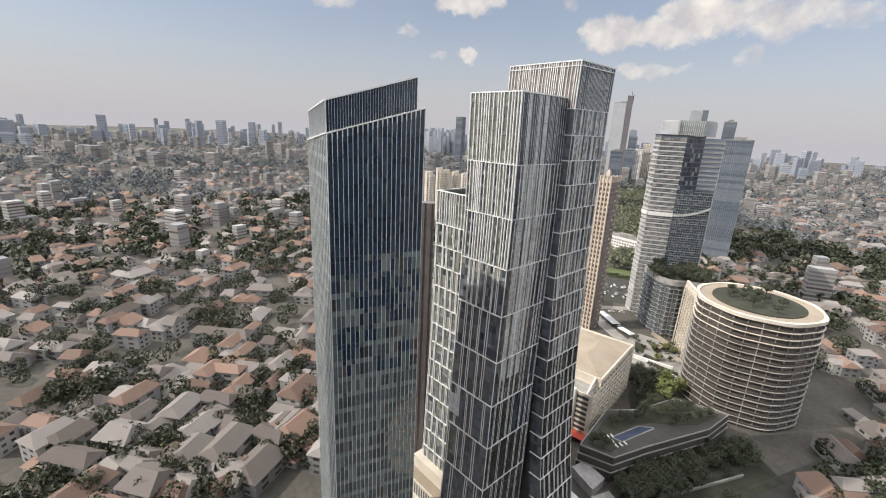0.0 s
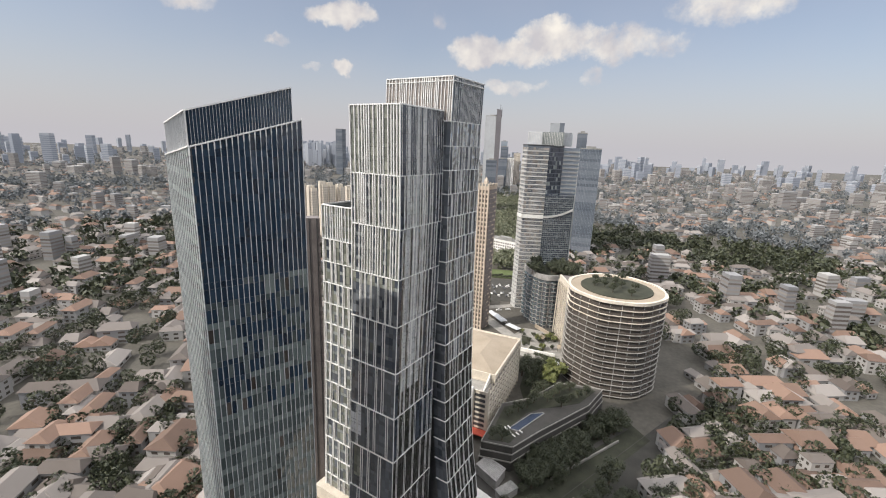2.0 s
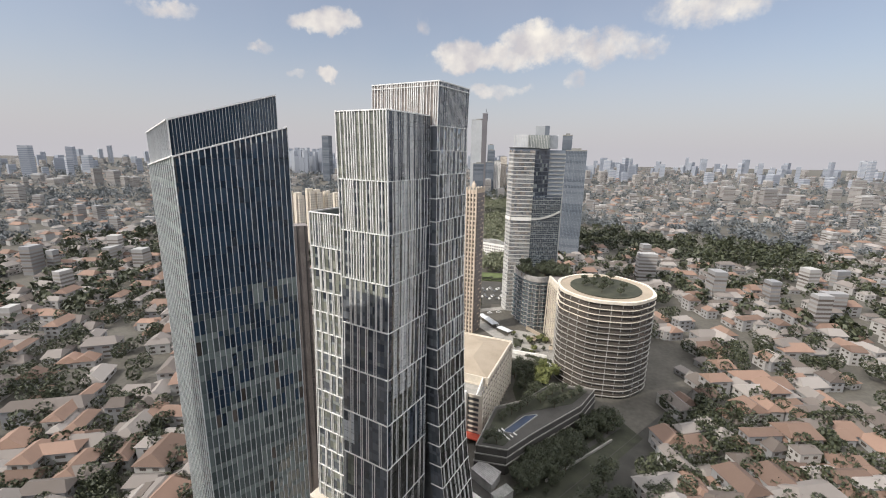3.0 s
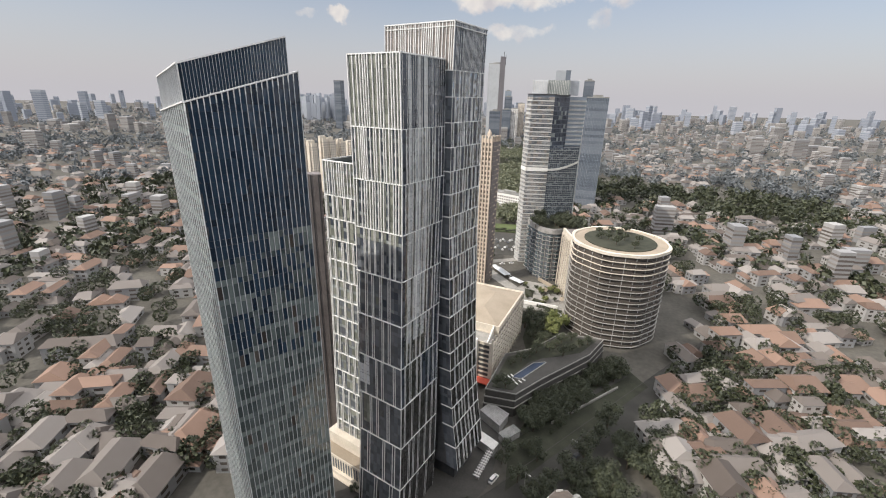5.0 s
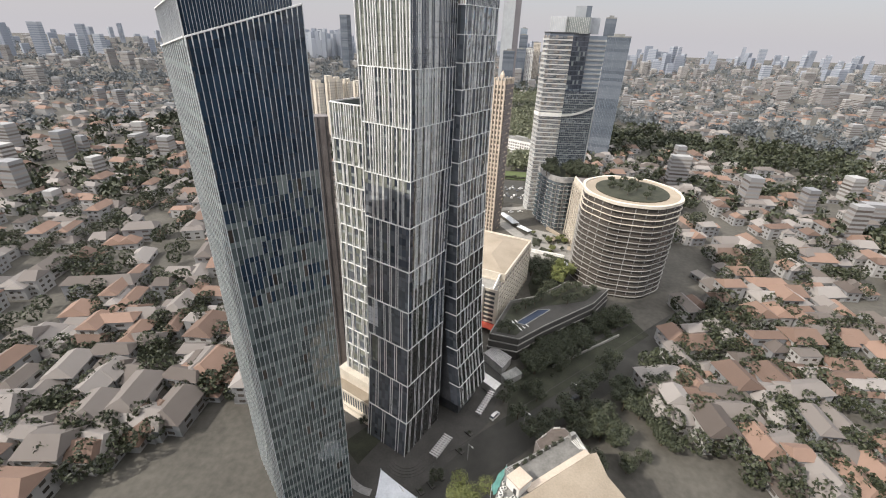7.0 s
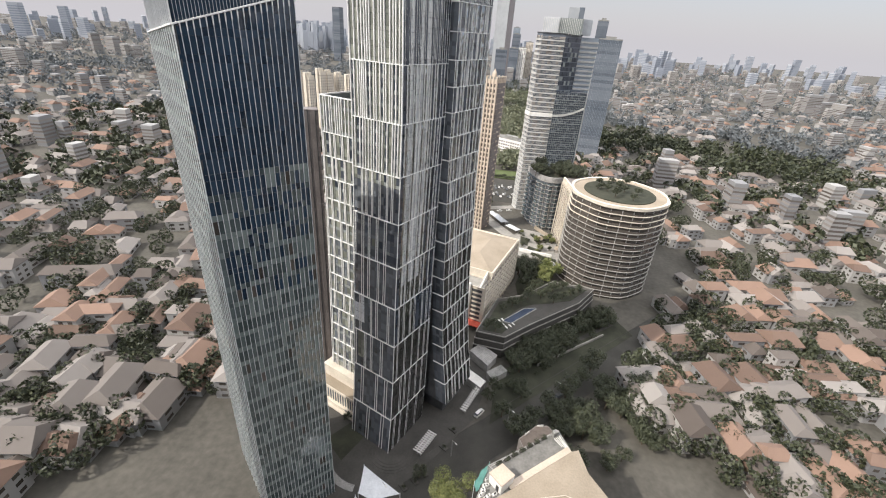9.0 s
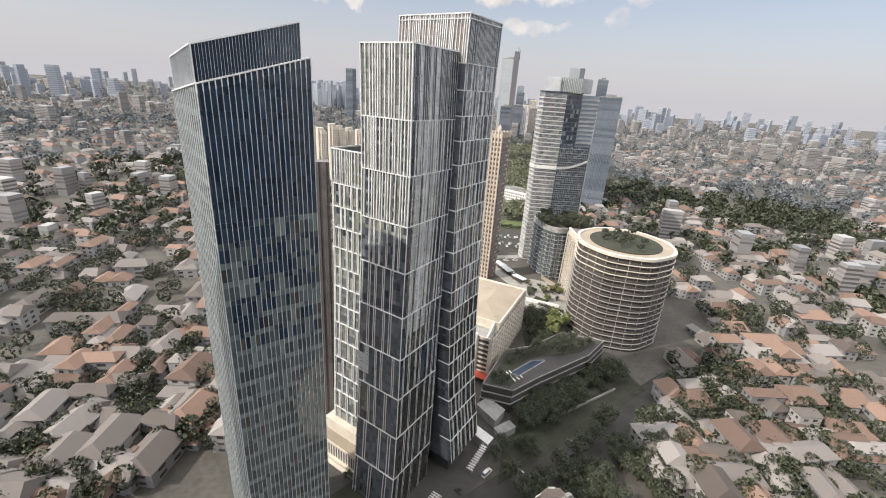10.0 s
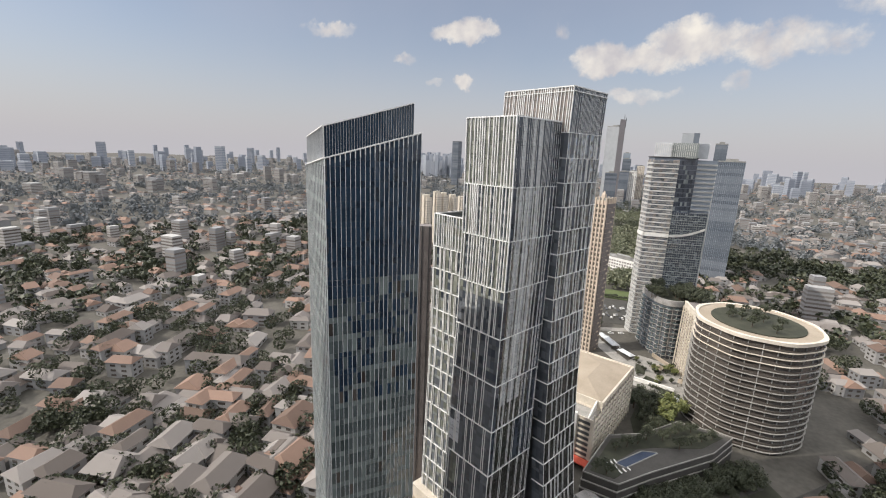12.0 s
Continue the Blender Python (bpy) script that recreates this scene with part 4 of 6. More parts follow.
# ---- far towers that stand out ----
def spire_tower():
    ring = [at(3.95, 900), at(5.3, 892), at(5.95, 905), at(5.95, 935), at(3.95, 940)]
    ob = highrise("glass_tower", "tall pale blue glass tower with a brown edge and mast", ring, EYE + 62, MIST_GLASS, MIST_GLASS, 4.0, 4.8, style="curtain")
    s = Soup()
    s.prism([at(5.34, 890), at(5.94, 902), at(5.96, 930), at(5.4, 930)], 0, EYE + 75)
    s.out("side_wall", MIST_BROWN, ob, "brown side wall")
    for az, z in ((5.75, 84), (5.95, 79)):
        s = Soup()
        s.prism([at(az, 905), at(az + 0.05, 905), at(az + 0.05, 906), at(az, 906)], EYE + 60, EYE + z)
        s.out("mast", DARK_METAL, ob)


spire_tower()
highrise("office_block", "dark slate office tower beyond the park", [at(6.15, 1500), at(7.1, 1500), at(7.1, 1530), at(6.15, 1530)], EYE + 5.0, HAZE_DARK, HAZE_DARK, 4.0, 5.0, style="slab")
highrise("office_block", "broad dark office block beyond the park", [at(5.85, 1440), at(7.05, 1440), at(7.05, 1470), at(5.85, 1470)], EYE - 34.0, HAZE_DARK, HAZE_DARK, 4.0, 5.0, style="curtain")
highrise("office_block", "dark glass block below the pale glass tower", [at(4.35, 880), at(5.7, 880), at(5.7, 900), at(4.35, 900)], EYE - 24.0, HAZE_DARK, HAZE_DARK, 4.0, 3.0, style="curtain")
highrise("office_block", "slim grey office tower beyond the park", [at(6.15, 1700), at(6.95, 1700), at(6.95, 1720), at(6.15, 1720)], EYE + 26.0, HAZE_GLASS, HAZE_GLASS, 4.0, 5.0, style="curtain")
highrise("apartment_block", "white apartment block with stepped top", [at(7.05, 1450), at(7.9, 1450), at(7.95, 1475), at(7.1, 1475)], EYE - 31.0, WHITE_WALL, BROWN_WALL, 3.6, 5.0, style="grid")
highrise("apartment_block", "cream apartment block with many windows", [at(7.85, 1560), at(8.7, 1560), at(8.7, 1590), at(7.85, 1590)], EYE - 16.0, CREAM, BROWN_WALL, 3.6, 5.0, style="grid")
highrise("school_building", "long white low-rise with window rows", [at(6.0, 560), at(9.4, 540), at(9.4, 556), at(6.0, 576)], 17.0, WHITE_WALL, BROWN_WALL, 3.6, 3.4, style="grid")
for az, d, w, top, lab in ((-18.3, 560, 13, -58, "cream apartment tower with ribbed walls and stepped roof"), (-16.9, 585, 12, -55, "cream apartment tower in a dense estate"),
                           (-16.0, 590, 11, -57, "slim cream apartment tower in a dense estate"), (-14.75, 600, 13, -60, "sand-coloured apartment tower in a dense estate"),
                           (-19.6, 600, 14, -56, "cream apartment tower with ribbed walls"), (-13.6, 640, 12, -66, "pale apartment tower in a dense estate")):
    x, y = at(az, d)
    ob = highrise("apartment_block", lab, rect(x, y, w * 0.72, 9, -28), EYE + top, CREAM, BROWN_WALL, 3.2, 2.6, 0.4, 0.45, group="estate towers", style="grid", roof=CREAM)
    s = Soup()
    s.prism(rect(x - 1.2, y - 1.0, w * 0.3, 9.8, -28), 0, EYE + top + 4.5)
    s.out("stair_core", CREAM, ob, "cream stair core rising over the roof")
x, y = at(-14.55, 1900)
highrise("office_block", "slim dark tower on the hazy skyline", rect(x, y, 30, 30, -15), EYE + 53, HAZE_DARK, HAZE_DARK, 4.0, 3.0, style="curtain", plant=False)

# added tower, out of view to the left, that shades road and plaza
highrise("office_block", "unseen grey glass block added to shade the road", [(-132, 30), (-111, 30), (-111, 40), (-132, 40)], 169.0, SPANDREL, HAZE_DARK, 3.8, 3.2, style="curtain", plant=False)

# the brown block between the glass tower and the residential tower
def brown_block():
    ring = [at(-22.5, 148), at(-17.45, 146), at(-17.6, 151), at(-22.5, 153)]
    ob = thing("brown_block", "brown-grey slab building with louvred edge", "building")
    s = Soup()
    s.prism(ring, 0, EYE - 25)
    s.out("wall", BROWN_WALL, ob)
    a, b = ring_faces(ring)[0]
    d = (b - a).normalized()
    for k in range(36):
        s = Soup()
        slab(s, b - d * 1.6, b, 3 * k + 1.0, 3 * k + 2.2, 0.12)
        s.out("louvre", BROWN_WALL, ob)
    for k in range(5):
        s = Soup()
        slab(s, a + d * (2 + 2.5 * k), a + d * (2.3 + 2.5 * k), 0, EYE - 25, 0.15)
        s.out("joint_rib", DARK_METAL, ob)


brown_block()


# ---- trees ----
def leaf_crown(seed, radius, height, count, size, flat=0.8):
    """Many small leaf sprays gathered in clumps, with gaps between."""
    r = random.Random(seed)
    s = Soup()
    clumps = []
    for _ in range(14):
        a, b = r.uniform(0, math.tau), r.random() ** 0.5
        clumps.append(Vector((math.cos(a) * b * radius * 0.78, math.sin(a) * b * radius * 0.78, height + (r.random() - 0.35) * radius * flat * (1.15 - b * 0.6))))
    for i in range(count):
        c = clumps[i % len(clumps)]
        d = Vector((r.gauss(0, 1), r.gauss(0, 1), r.gauss(0, 0.8))).normalized()
        p = c + d * radius * 0.36 * (0.55 + 0.5 * r.random())
        n = (d + Vector((r.gauss(0, 0.5), r.gauss(0, 0.5), 0.5 + r.gauss(0, 0.4)))).normalized()
        t = n.orthogonal().normalized()
        t = (Matrix.Rotation(r.uniform(0, math.tau), 3, n) @ t)
        u = n.cross(t)
        k = size * r.uniform(0.6, 1.3)
        s.quad(p - t * k, p - u * k * 0.55, p + t * k, p + u * k * 0.55)
    return s


def trunk_soup(height, radius, seed):
    r = random.Random(seed)
    s = Soup()

    def limb(a, b, ra, rb):
        d = (b - a).normalized()
        t = d.orthogonal().normalized()
        u = d.cross(t)
        n = len(s.v)
        for p, k in ((a, ra), (b, rb)):
            for j in range(6):
                q = p + t * math.cos(j * math.tau / 6) * k + u * math.sin(j * math.tau / 6) * k
                s.v.append((q.x, q.y, q.z))
        for j in range(6):
            s.f.append((n + j, n + (j + 1) % 6, n + 6 + (j + 1) % 6, n + 6 + j))
            s.m.append(0)

    w = radius * 0.07
    fork = Vector((0, 0, height * 0.62))
    limb(Vector((0, 0, -0.3)), fork, w, w * 0.7)
    for k in range(5):
        a = k * math.tau / 5 + r.random()
        limb(fork, Vector((math.cos(a) * radius * 0.55, math.sin(a) * radius * 0.55, height + r.random() * radius * 0.3)), w * 0.55, w * 0.15)
    return s


TREES = []


def tree_kind(seed, radius, height, count, size, leaf, label):
    ob = thing("tree", label, "tree", "street and park trees")
    trunk_soup(height, radius, seed).out("trunk", BARK, ob)
    leaf_crown(seed, radius, height, count, size).out("crown", leaf, ob)
    TREES.append((ob, radius))
    return ob


tree_kind(1, 4.6, 6.0, 1500, 0.36, LEAF, "leafy dark green street tree")
tree_kind(2, 5.6, 6.6, 1700, 0.40, LEAF, "broad dark green park tree")
tree_kind(3, 3.8, 4.8, 1100, 0.32, LEAF, "small dense green tree")
tree_kind(5, 5.5, 7.0, 900, 0.6, LEAF_LIGHT, "light green garden tree")
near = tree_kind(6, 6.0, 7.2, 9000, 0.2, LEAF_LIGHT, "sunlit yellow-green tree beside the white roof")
near.matrix_world = pose(8.2, 81.4, 0) @ Matrix.Scale(1.3, 4)
TREE_USED = set()


def plant(kind, x, y, z=0.0, k=1.0, turn=0.0):
    ob = TREES[kind][0]
    m = Matrix.Translation((x, y, z)) @ Matrix.Rotation(turn, 4, "Z") @ Matrix.Scale(k, 4)
    if kind not in TREE_USED:
        TREE_USED.add(kind)
        ob.matrix_world = m
        return ob
    o = copy_thing(ob, m)
    o.scale = (k, k, k)
    return o


tr = random.Random(12)
# along the road and the foot of the towers, in shade
for x, y, kind, k in ((31, 112, 0, 1.0), (38, 117, 1, 0.9), (46, 124, 0, 1.1), (55, 133, 1, 1.0), (63, 141, 0, 1.0), (27, 120, 2, 1.0), (36, 130, 2, 0.9),
                      (22, 128, 2, 0.8), (25, 133, 0, 0.8), (41, 106, 1, 1.0), (50, 113, 0, 1.0), (59, 122, 1, 1.0), (70, 150, 1, 1.1), (-32, 113, 2, 0.5), (-29, 114, 2, 0.4),
                      (-3, 92, 2, 0.7), (50, 150, 0, 0.9), (56, 157, 2, 1.0), (64, 164, 0, 1.0), (47, 234, 1, 1.2), (52, 226, 0, 1.2), (50, 214, 1, 1.0),
                      (58, 212, 2, 1.1), (62, 208, 0, 0.9), (54, 205, 2, 1.0), (45, 196, 2, 0.8), (72, 200, 1, 1.0), (80, 205, 0, 1.0)):
    plant(kind, x, y, 0, k, tr.uniform(0, 6.28))
# thicket between road and terrace, and on the terrace
for k in range(170):
    x, y = tr.uniform(27, 92), tr.uniform(98, 182)
    off = (y - 4) * 0.778 - (x + 110) * 0.628
    if abs(off) < 9.5 or y > 146 + (x - 30) * 0.6 or y < 92 + max(0, x - 44) * 0.3 or (x < 41 and y < 100) or (x < 34 and y > 133) or abs((y - 150.8) * 0.822 - (x - 46.1) * 0.569 + 1.5) < 3.6:
        continue
    plant(tr.choice((0, 1, 2)), x, y, 0, tr.uniform(0.6, 1.05), tr.uniform(0, 6.28))
for k in range(90):
    x = tr.uniform(30, 92)
    y = 0.79 * (x - 30) + 139 + tr.uniform(-6, 12)
    if y < 118 + (x - 24) * 0.807 + 3 or abs((y - 150.8) * 0.822 - (x - 46.1) * 0.569 + 1.0) < 2.2 or y > 150 + (x - 30) * 0.72:
        continue
    plant(2, x, y, 0, tr.uniform(0.25, 0.6), tr.uniform(0, 6.28))
for x, y in ((22, 161), (26, 159.5), (31, 176), (36, 180), (41, 184), (45, 188), (52, 190), (56, 194), (60, 198), (58, 186), (64, 191), (69, 195), (66, 201), (74, 198), (52, 200)):
    plant(tr.choice((0, 2)), x, y, 11.4, tr.uniform(0.55, 0.85), tr.uniform(0, 6.28))
for k in range(95):
    q = tr.random()
    x, y = (lerp(30, 43, q * 2), lerp(154, 165, q * 2)) if q < 0.5 else (lerp(43, 88, q * 2 - 1), lerp(165, 199, q * 2 - 1))
    o = tr.uniform(1.5, 11)
    plant(tr.choice((0, 1, 2, 2)), x + 0.62 * o, y - 0.78 * o, 0, tr.uniform(0.55, 1.0), tr.uniform(0, 6.28))
# hedge line and planting on the sunlit court
for k in range(9):
    plant(2, 60 + k * 2.0, 259 - k * 1.2, 0, 0.5, tr.uniform(0, 6.28))
for k in range(30):
    plant(tr.choice((0, 2, 3)), 52 + tr.uniform(0, 28), 266 + tr.uniform(0, 32), 0, tr.uniform(0.22, 0.5), tr.uniform(0, 6.28))
for x, y, kind, k in ((65, 229, 3, 1.3), (69, 234, 3, 1.0), (61, 224, 3, 0.9), (57, 232, 1, 1.2), (52, 240, 1, 1.1), (61, 240, 0, 1.1)):
    plant(kind, x, y, 0, k, tr.uniform(0, 6.28))
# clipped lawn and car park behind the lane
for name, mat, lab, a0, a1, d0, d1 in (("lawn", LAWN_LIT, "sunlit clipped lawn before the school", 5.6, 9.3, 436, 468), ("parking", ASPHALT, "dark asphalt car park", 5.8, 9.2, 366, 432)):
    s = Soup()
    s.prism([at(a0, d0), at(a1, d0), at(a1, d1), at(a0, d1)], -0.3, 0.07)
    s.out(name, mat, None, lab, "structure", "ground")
for k in range(16):
    x, y = at(5.9 + k * 0.21, 437 + tr.uniform(-2, 2))
    plant(2, x, y, 0, tr.uniform(0.4, 0.65), tr.uniform(0, 6.28))
# the park beyond
def park_woods():
    """Crowns of the park's trees, in the sun, and of the darker wood behind them."""
    r = np.random.RandomState(21)
    for name, mat, lab, count, d0, d1, a0, a1, n in (("park_woods", HAZED_PARK_LEAF, "sunlit green tree crowns of the park", 620, 590, 1180, 5.2, 9.8, 34),
                                                     ("school_grove", HAZED_PARK_LEAF, "green trees before the white school", 60, 468, 540, 5.9, 9.3, 60),
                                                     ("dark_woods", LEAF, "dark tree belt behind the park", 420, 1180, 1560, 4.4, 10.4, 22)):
        s = Soup()
        for _ in range(count):
            d = d0 + (d1 - d0) * r.rand()
            x, y = at(r.uniform(a0, a1), d)
            w = r.uniform(3.0, 7.5)
            h = w * r.uniform(0.8, 1.5)
            for q in r.normal(0, 1, (n, 9)):
                c = Vector((x, y, h)) + Vector((q[0], q[1], abs(q[2]) - 0.3)).normalized() * w * (0.6 + 0.15 * q[4])
                t = Vector(q[3:6]).normalized() * w * 0.24
                u = Vector(q[6:9]).normalized() * w * 0.2
                s.quad(c - t, c - u, c + t, c + u)
        s.out(name, mat, None, lab, "stuff", "trees")


park_woods()
# roof garden over the curved wing
for k in range(16):
    a, d = tr.uniform(0, 6.28), 17 * tr.random() ** 0.5
    plant(tr.choice((0, 2)), 98.7 + math.cos(a) * d, 239.5 + math.sin(a) * d, 57.2, tr.uniform(0.4, 0.7), tr.uniform(0, 6.28))
for k in range(34):
    az, d = tr.uniform(11.4, 17.0), tr.uniform(318, 345)
    x, y = at(az, d)
    plant(tr.choice((0, 2)), x, y, 41.1, tr.uniform(0.7, 1.15), tr.uniform(0, 6.28))


# ---- the low city, to the horizon ----
def low_city():
    r = np.random.RandomState(3)
    walls, roofs, woods, hills, wins = Soup(), Soup(), Soup(), Soup(), Soup()
    made = 0
    for _ in range(15000):
        d = 150 + 3800 * r.rand() ** 1.45
        az = r.uniform(-66, 66) if r.rand() < 0.82 else r.uniform(-180, 180)
        if d < 330 and -27 < az < 32:
            continue
        near = d < 430
        if near and r.rand() < 0.35:
            continue
        x, y = at(az, d)
        if 4.8 < az < 11 and d < 1150:
            continue
        if 5.5 < az < 24 and d < 420 or (2.5 < az < 6.6 and d < 350):
            continue
        k = noise.noise(Vector((x * 0.004, y * 0.004, 0.3)))
        if (not near and k > 0.22) or r.rand() < (0.82 if -27 < az < -9 and 640 < d < 2300 else 0.36):
            # clump of leafy crowns
            for _ in range(4 if d < 1600 else 2):
                px, py = x + r.normal(0, 7), y + r.normal(0, 7)
                w = r.uniform(3.0, 5.5) * (1 + d / 3000)
                h = w * r.uniform(1.1, 1.7)
                n = 170 if d < 420 else 22 if d < 900 else 12
                for q in r.normal(0, 1, (n, 9)):
                    c = Vector((px, py, h)) + Vector(q[:3]).normalized() * w * 0.75
                    c.z = max(0.6, c.z)
                    leaf = 0.15 if d < 420 else 0.4
                    t = Vector(q[3:6]).normalized() * w * leaf
                    u = Vector(q[6:9]).normalized() * w * leaf * 0.8
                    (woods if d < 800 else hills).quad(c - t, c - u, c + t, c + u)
            continue
        w, l = r.uniform(6, 13), r.uniform(8, 20)
        h = r.choice([3.5, 4, 6.5, 7, 9.5]) if near or (11 < az < 26 and d < 800) or r.rand() < 0.93 else r.uniform(14, 34)
        if d > 1400 and r.rand() < 0.10:
            w, l, h = r.uniform(14, 26), r.uniform(18, 40), r.uniform(18, 60)
        ring = rect(x, y, w, l, r.choice((0, 90)) + 28 * k + r.normal(0, 4))
        walls.prism(ring, 0, h)
        if h < 10:
            e = [((q[0] - x) * 1.1 + x, (q[1] - y) * 1.1 + y, h) for q in ring]
            a = ((ring[0][0] + ring[1][0]) / 2 * 0.75 + x * 0.25, (ring[0][1] + ring[1][1]) / 2 * 0.75 + y * 0.25, h + w * 0.32)
            b = ((ring[2][0] + ring[3][0]) / 2 * 0.75 + x * 0.25, (ring[2][1] + ring[3][1]) / 2 * 0.75 + y * 0.25, h + w * 0.32)
            n = len(roofs.v)
            roofs.v += e + [a, b]
            roofs.f += [(n, n + 1, n + 4), (n + 1, n + 2, n + 5, n + 4), (n + 2, n + 3, n + 5), (n + 3, n, n + 4, n + 5)]
            roofs.m += [1 if made % 5 in (0, 2) else 0] * 4
            if d < 800:
                for a, b in ring_faces(ring):
                    for z in range(int(h / 3)):
                        for q in (0.18, 0.60):
                            slab(wins, lerp(a, b, q), lerp(a, b, q + 0.2), z * 3 + 1.0, z * 3 + 2.3, 0.06)
        else:
            # storey bands on the taller ones
            for a, b in ring_faces(ring):
                for z in range(1, int(h / 3.6)):
                    slab(roofs, a, b, z * 3.6, z * 3.6 + 1.7, 0.12)
        made += 1
    city = tagged(walls.out("low_rise_city", FAR_WALL), "dense low-rise houses spreading to the horizon", "houses", kind="stuff")
    wins.out("house_windows", BROWN_GLASS, None, "small dark windows of the nearer houses", "stuff", "windows")
    roofs.out("house_roofs", [FAR_ROOF, TILE_RED], None, "brown and grey roofs of the low-rise houses", "stuff", "roofs")
    # trees past 800 m carry the haze in their colour
    hills.out("distant_woods", HAZE_LEAF, None, "far trees in the city, leaves paled with haze", "stuff", "trees")
    woods.out("far_woods", LEAF, None, "dark green trees between the far houses", "stuff", "trees")


low_city()


def skyline():
    """Towers on the horizon, with distance haze put into their colours."""
    r = np.random.RandomState(8)
    s = Soup()
    bands = Soup()
    for k in range(330):
        az = r.uniform(-64, 64)
        d = r.uniform(2300, 4300)
        if -19 < az < -13.5 and r.rand() < 0.5:
            d = r.uniform(2300, 2900)
        x, y = at(az, d)
        tall = 40 + 90 * r.rand() ** 2
        if -19 < az < -14.8:
            tall = r.uniform(95, 140)
        ring = rect(x, y, r.uniform(18, 38), r.uniform(18, 38), r.uniform(-40, 40))
        s.prism(ring, 0, tall)
        for a, b in ring_faces(ring):
            for z in range(2, int(tall / 8)):
                slab(bands, a, b, z * 8, z * 8 + 3.6, 0.5)
    for k in range(26):
        az = -18.6 + 4.0 * k / 25
        x, y = at(az, r.uniform(2400, 2700))
        s.prism(rect(x, y, r.uniform(14, 24), 24, r.uniform(-30, 30)), 0, r.uniform(80, 142))
    s.out("skyline_towers", HAZE_WALL, None, "distant skyline towers with haze in their pale colour", "stuff", "towers")
    bands.out("skyline_floors", HAZE_BAND, None, "haze-grey window bands of the distant towers", "stuff", "towers")


skyline()


# ---- streets and low structures round the foot of the towers ----
def strip(name, a, b, wide, z0, z1, mat, label, kind="structure"):
    a, b = Vector((*a, 0)), Vector((*b, 0))
    d = (b - a).normalized()
    n = Vector((-d.y, d.x, 0)) * wide / 2
    s = Soup()
    p = [a - n, b - n, b + n, a + n]
    s.hexa([(q.x, q.y, z0) for q in p] + [(q.x, q.y, z1) for q in p])
    return s.out(name, mat, None, label, kind, name)


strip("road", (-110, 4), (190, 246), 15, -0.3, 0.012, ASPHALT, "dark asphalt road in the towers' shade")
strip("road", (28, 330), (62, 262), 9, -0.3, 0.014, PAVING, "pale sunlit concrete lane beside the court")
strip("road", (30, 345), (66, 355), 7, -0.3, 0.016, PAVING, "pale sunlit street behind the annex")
for side in (-1, 1):
    o = Vector((-0.628, 0.778)) * 7.7 * side
    strip("kerb", (-110 + o.x, 4 + o.y), (190 + o.x, 246 + o.y), 0.3, -0.3, 0.14, DARK_PAVING, "worn concrete kerb along the road")
strip("footpath", (24, 139), (92, 188), 2.4, -0.3, 0.09, DARK_PAVING, "narrow dark footpath beside the terrace")
strip("low_wall", (50, 268), (73, 260), 1.2, 0, 2.2, WHITE_WALL, "pale garden wall before the court")
strip("low_wall", (69, 308), (85, 279), 1.2, 0, 2.4, SAND_ROOF, "sand-coloured wall along the court")
strip("low_wall", (46.1, 150.8), (84, 177), 0.6, 0, 1.2, PAVING, "pale low wall beside the road")


def plaza():
    s = Soup()
    s.prism([(-48, 84), (-30, 72), (-4, 93), (16, 118), (24, 142), (12, 160), (-2, 150), (-20, 104), (-46, 128)], -0.3, 0.05)
    s.out("pavement", DARK_PAVING, None, "dark stone paving round the tower foot", "structure", "pavement")
    s = Soup()
    s.prism([(46, 262), (76, 250), (92, 262), (84, 296), (60, 306), (48, 290)], -0.3, 0.06)
    s.out("court", PAVING, None, "sunlit pale paved court", "structure", "pavement")
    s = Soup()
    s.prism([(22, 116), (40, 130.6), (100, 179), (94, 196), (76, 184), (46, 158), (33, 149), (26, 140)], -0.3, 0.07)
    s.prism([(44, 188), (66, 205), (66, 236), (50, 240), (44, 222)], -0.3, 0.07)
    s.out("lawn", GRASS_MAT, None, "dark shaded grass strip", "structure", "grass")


plaza()


def plaza_edges():
    s = Soup()
    s.prism([(-38, 104), (-30.4, 96), (-22, 110.4), (-31, 111.6)], -0.2, 0.09)
    s.out("lawn", GRASS_MAT, None, "shaded lawn wedge at the tower foot", "structure", "grass")
    for cx, cy, r0, a0, a1, wide in ((-22, 100, 12.6, 205, 262, 2.4),):
        v, f = [], []
        n = 24
        for i in range(n + 1):
            a = radians(a0 + (a1 - a0) * i / n)
            for q, z in ((r0, 0.0), (r0 + wide, 0.0), (r0 + wide, 0.2), (r0, 0.2)):
                v.append((cx + math.cos(a) * q, cy + math.sin(a) * q, z))
        for i in range(n):
            for j in range(4):
                a, b = i * 4 + j, i * 4 + (j + 1) % 4
                f.append((a, a + 4, b + 4, b))
        f += [(0, 1, 2, 3), tuple(4 * n + q for q in (3, 2, 1, 0))]
        part("kerb", v, f, CONCRETE, None, "curved stone kerb of the plaza", "structure")


plaza_edges()


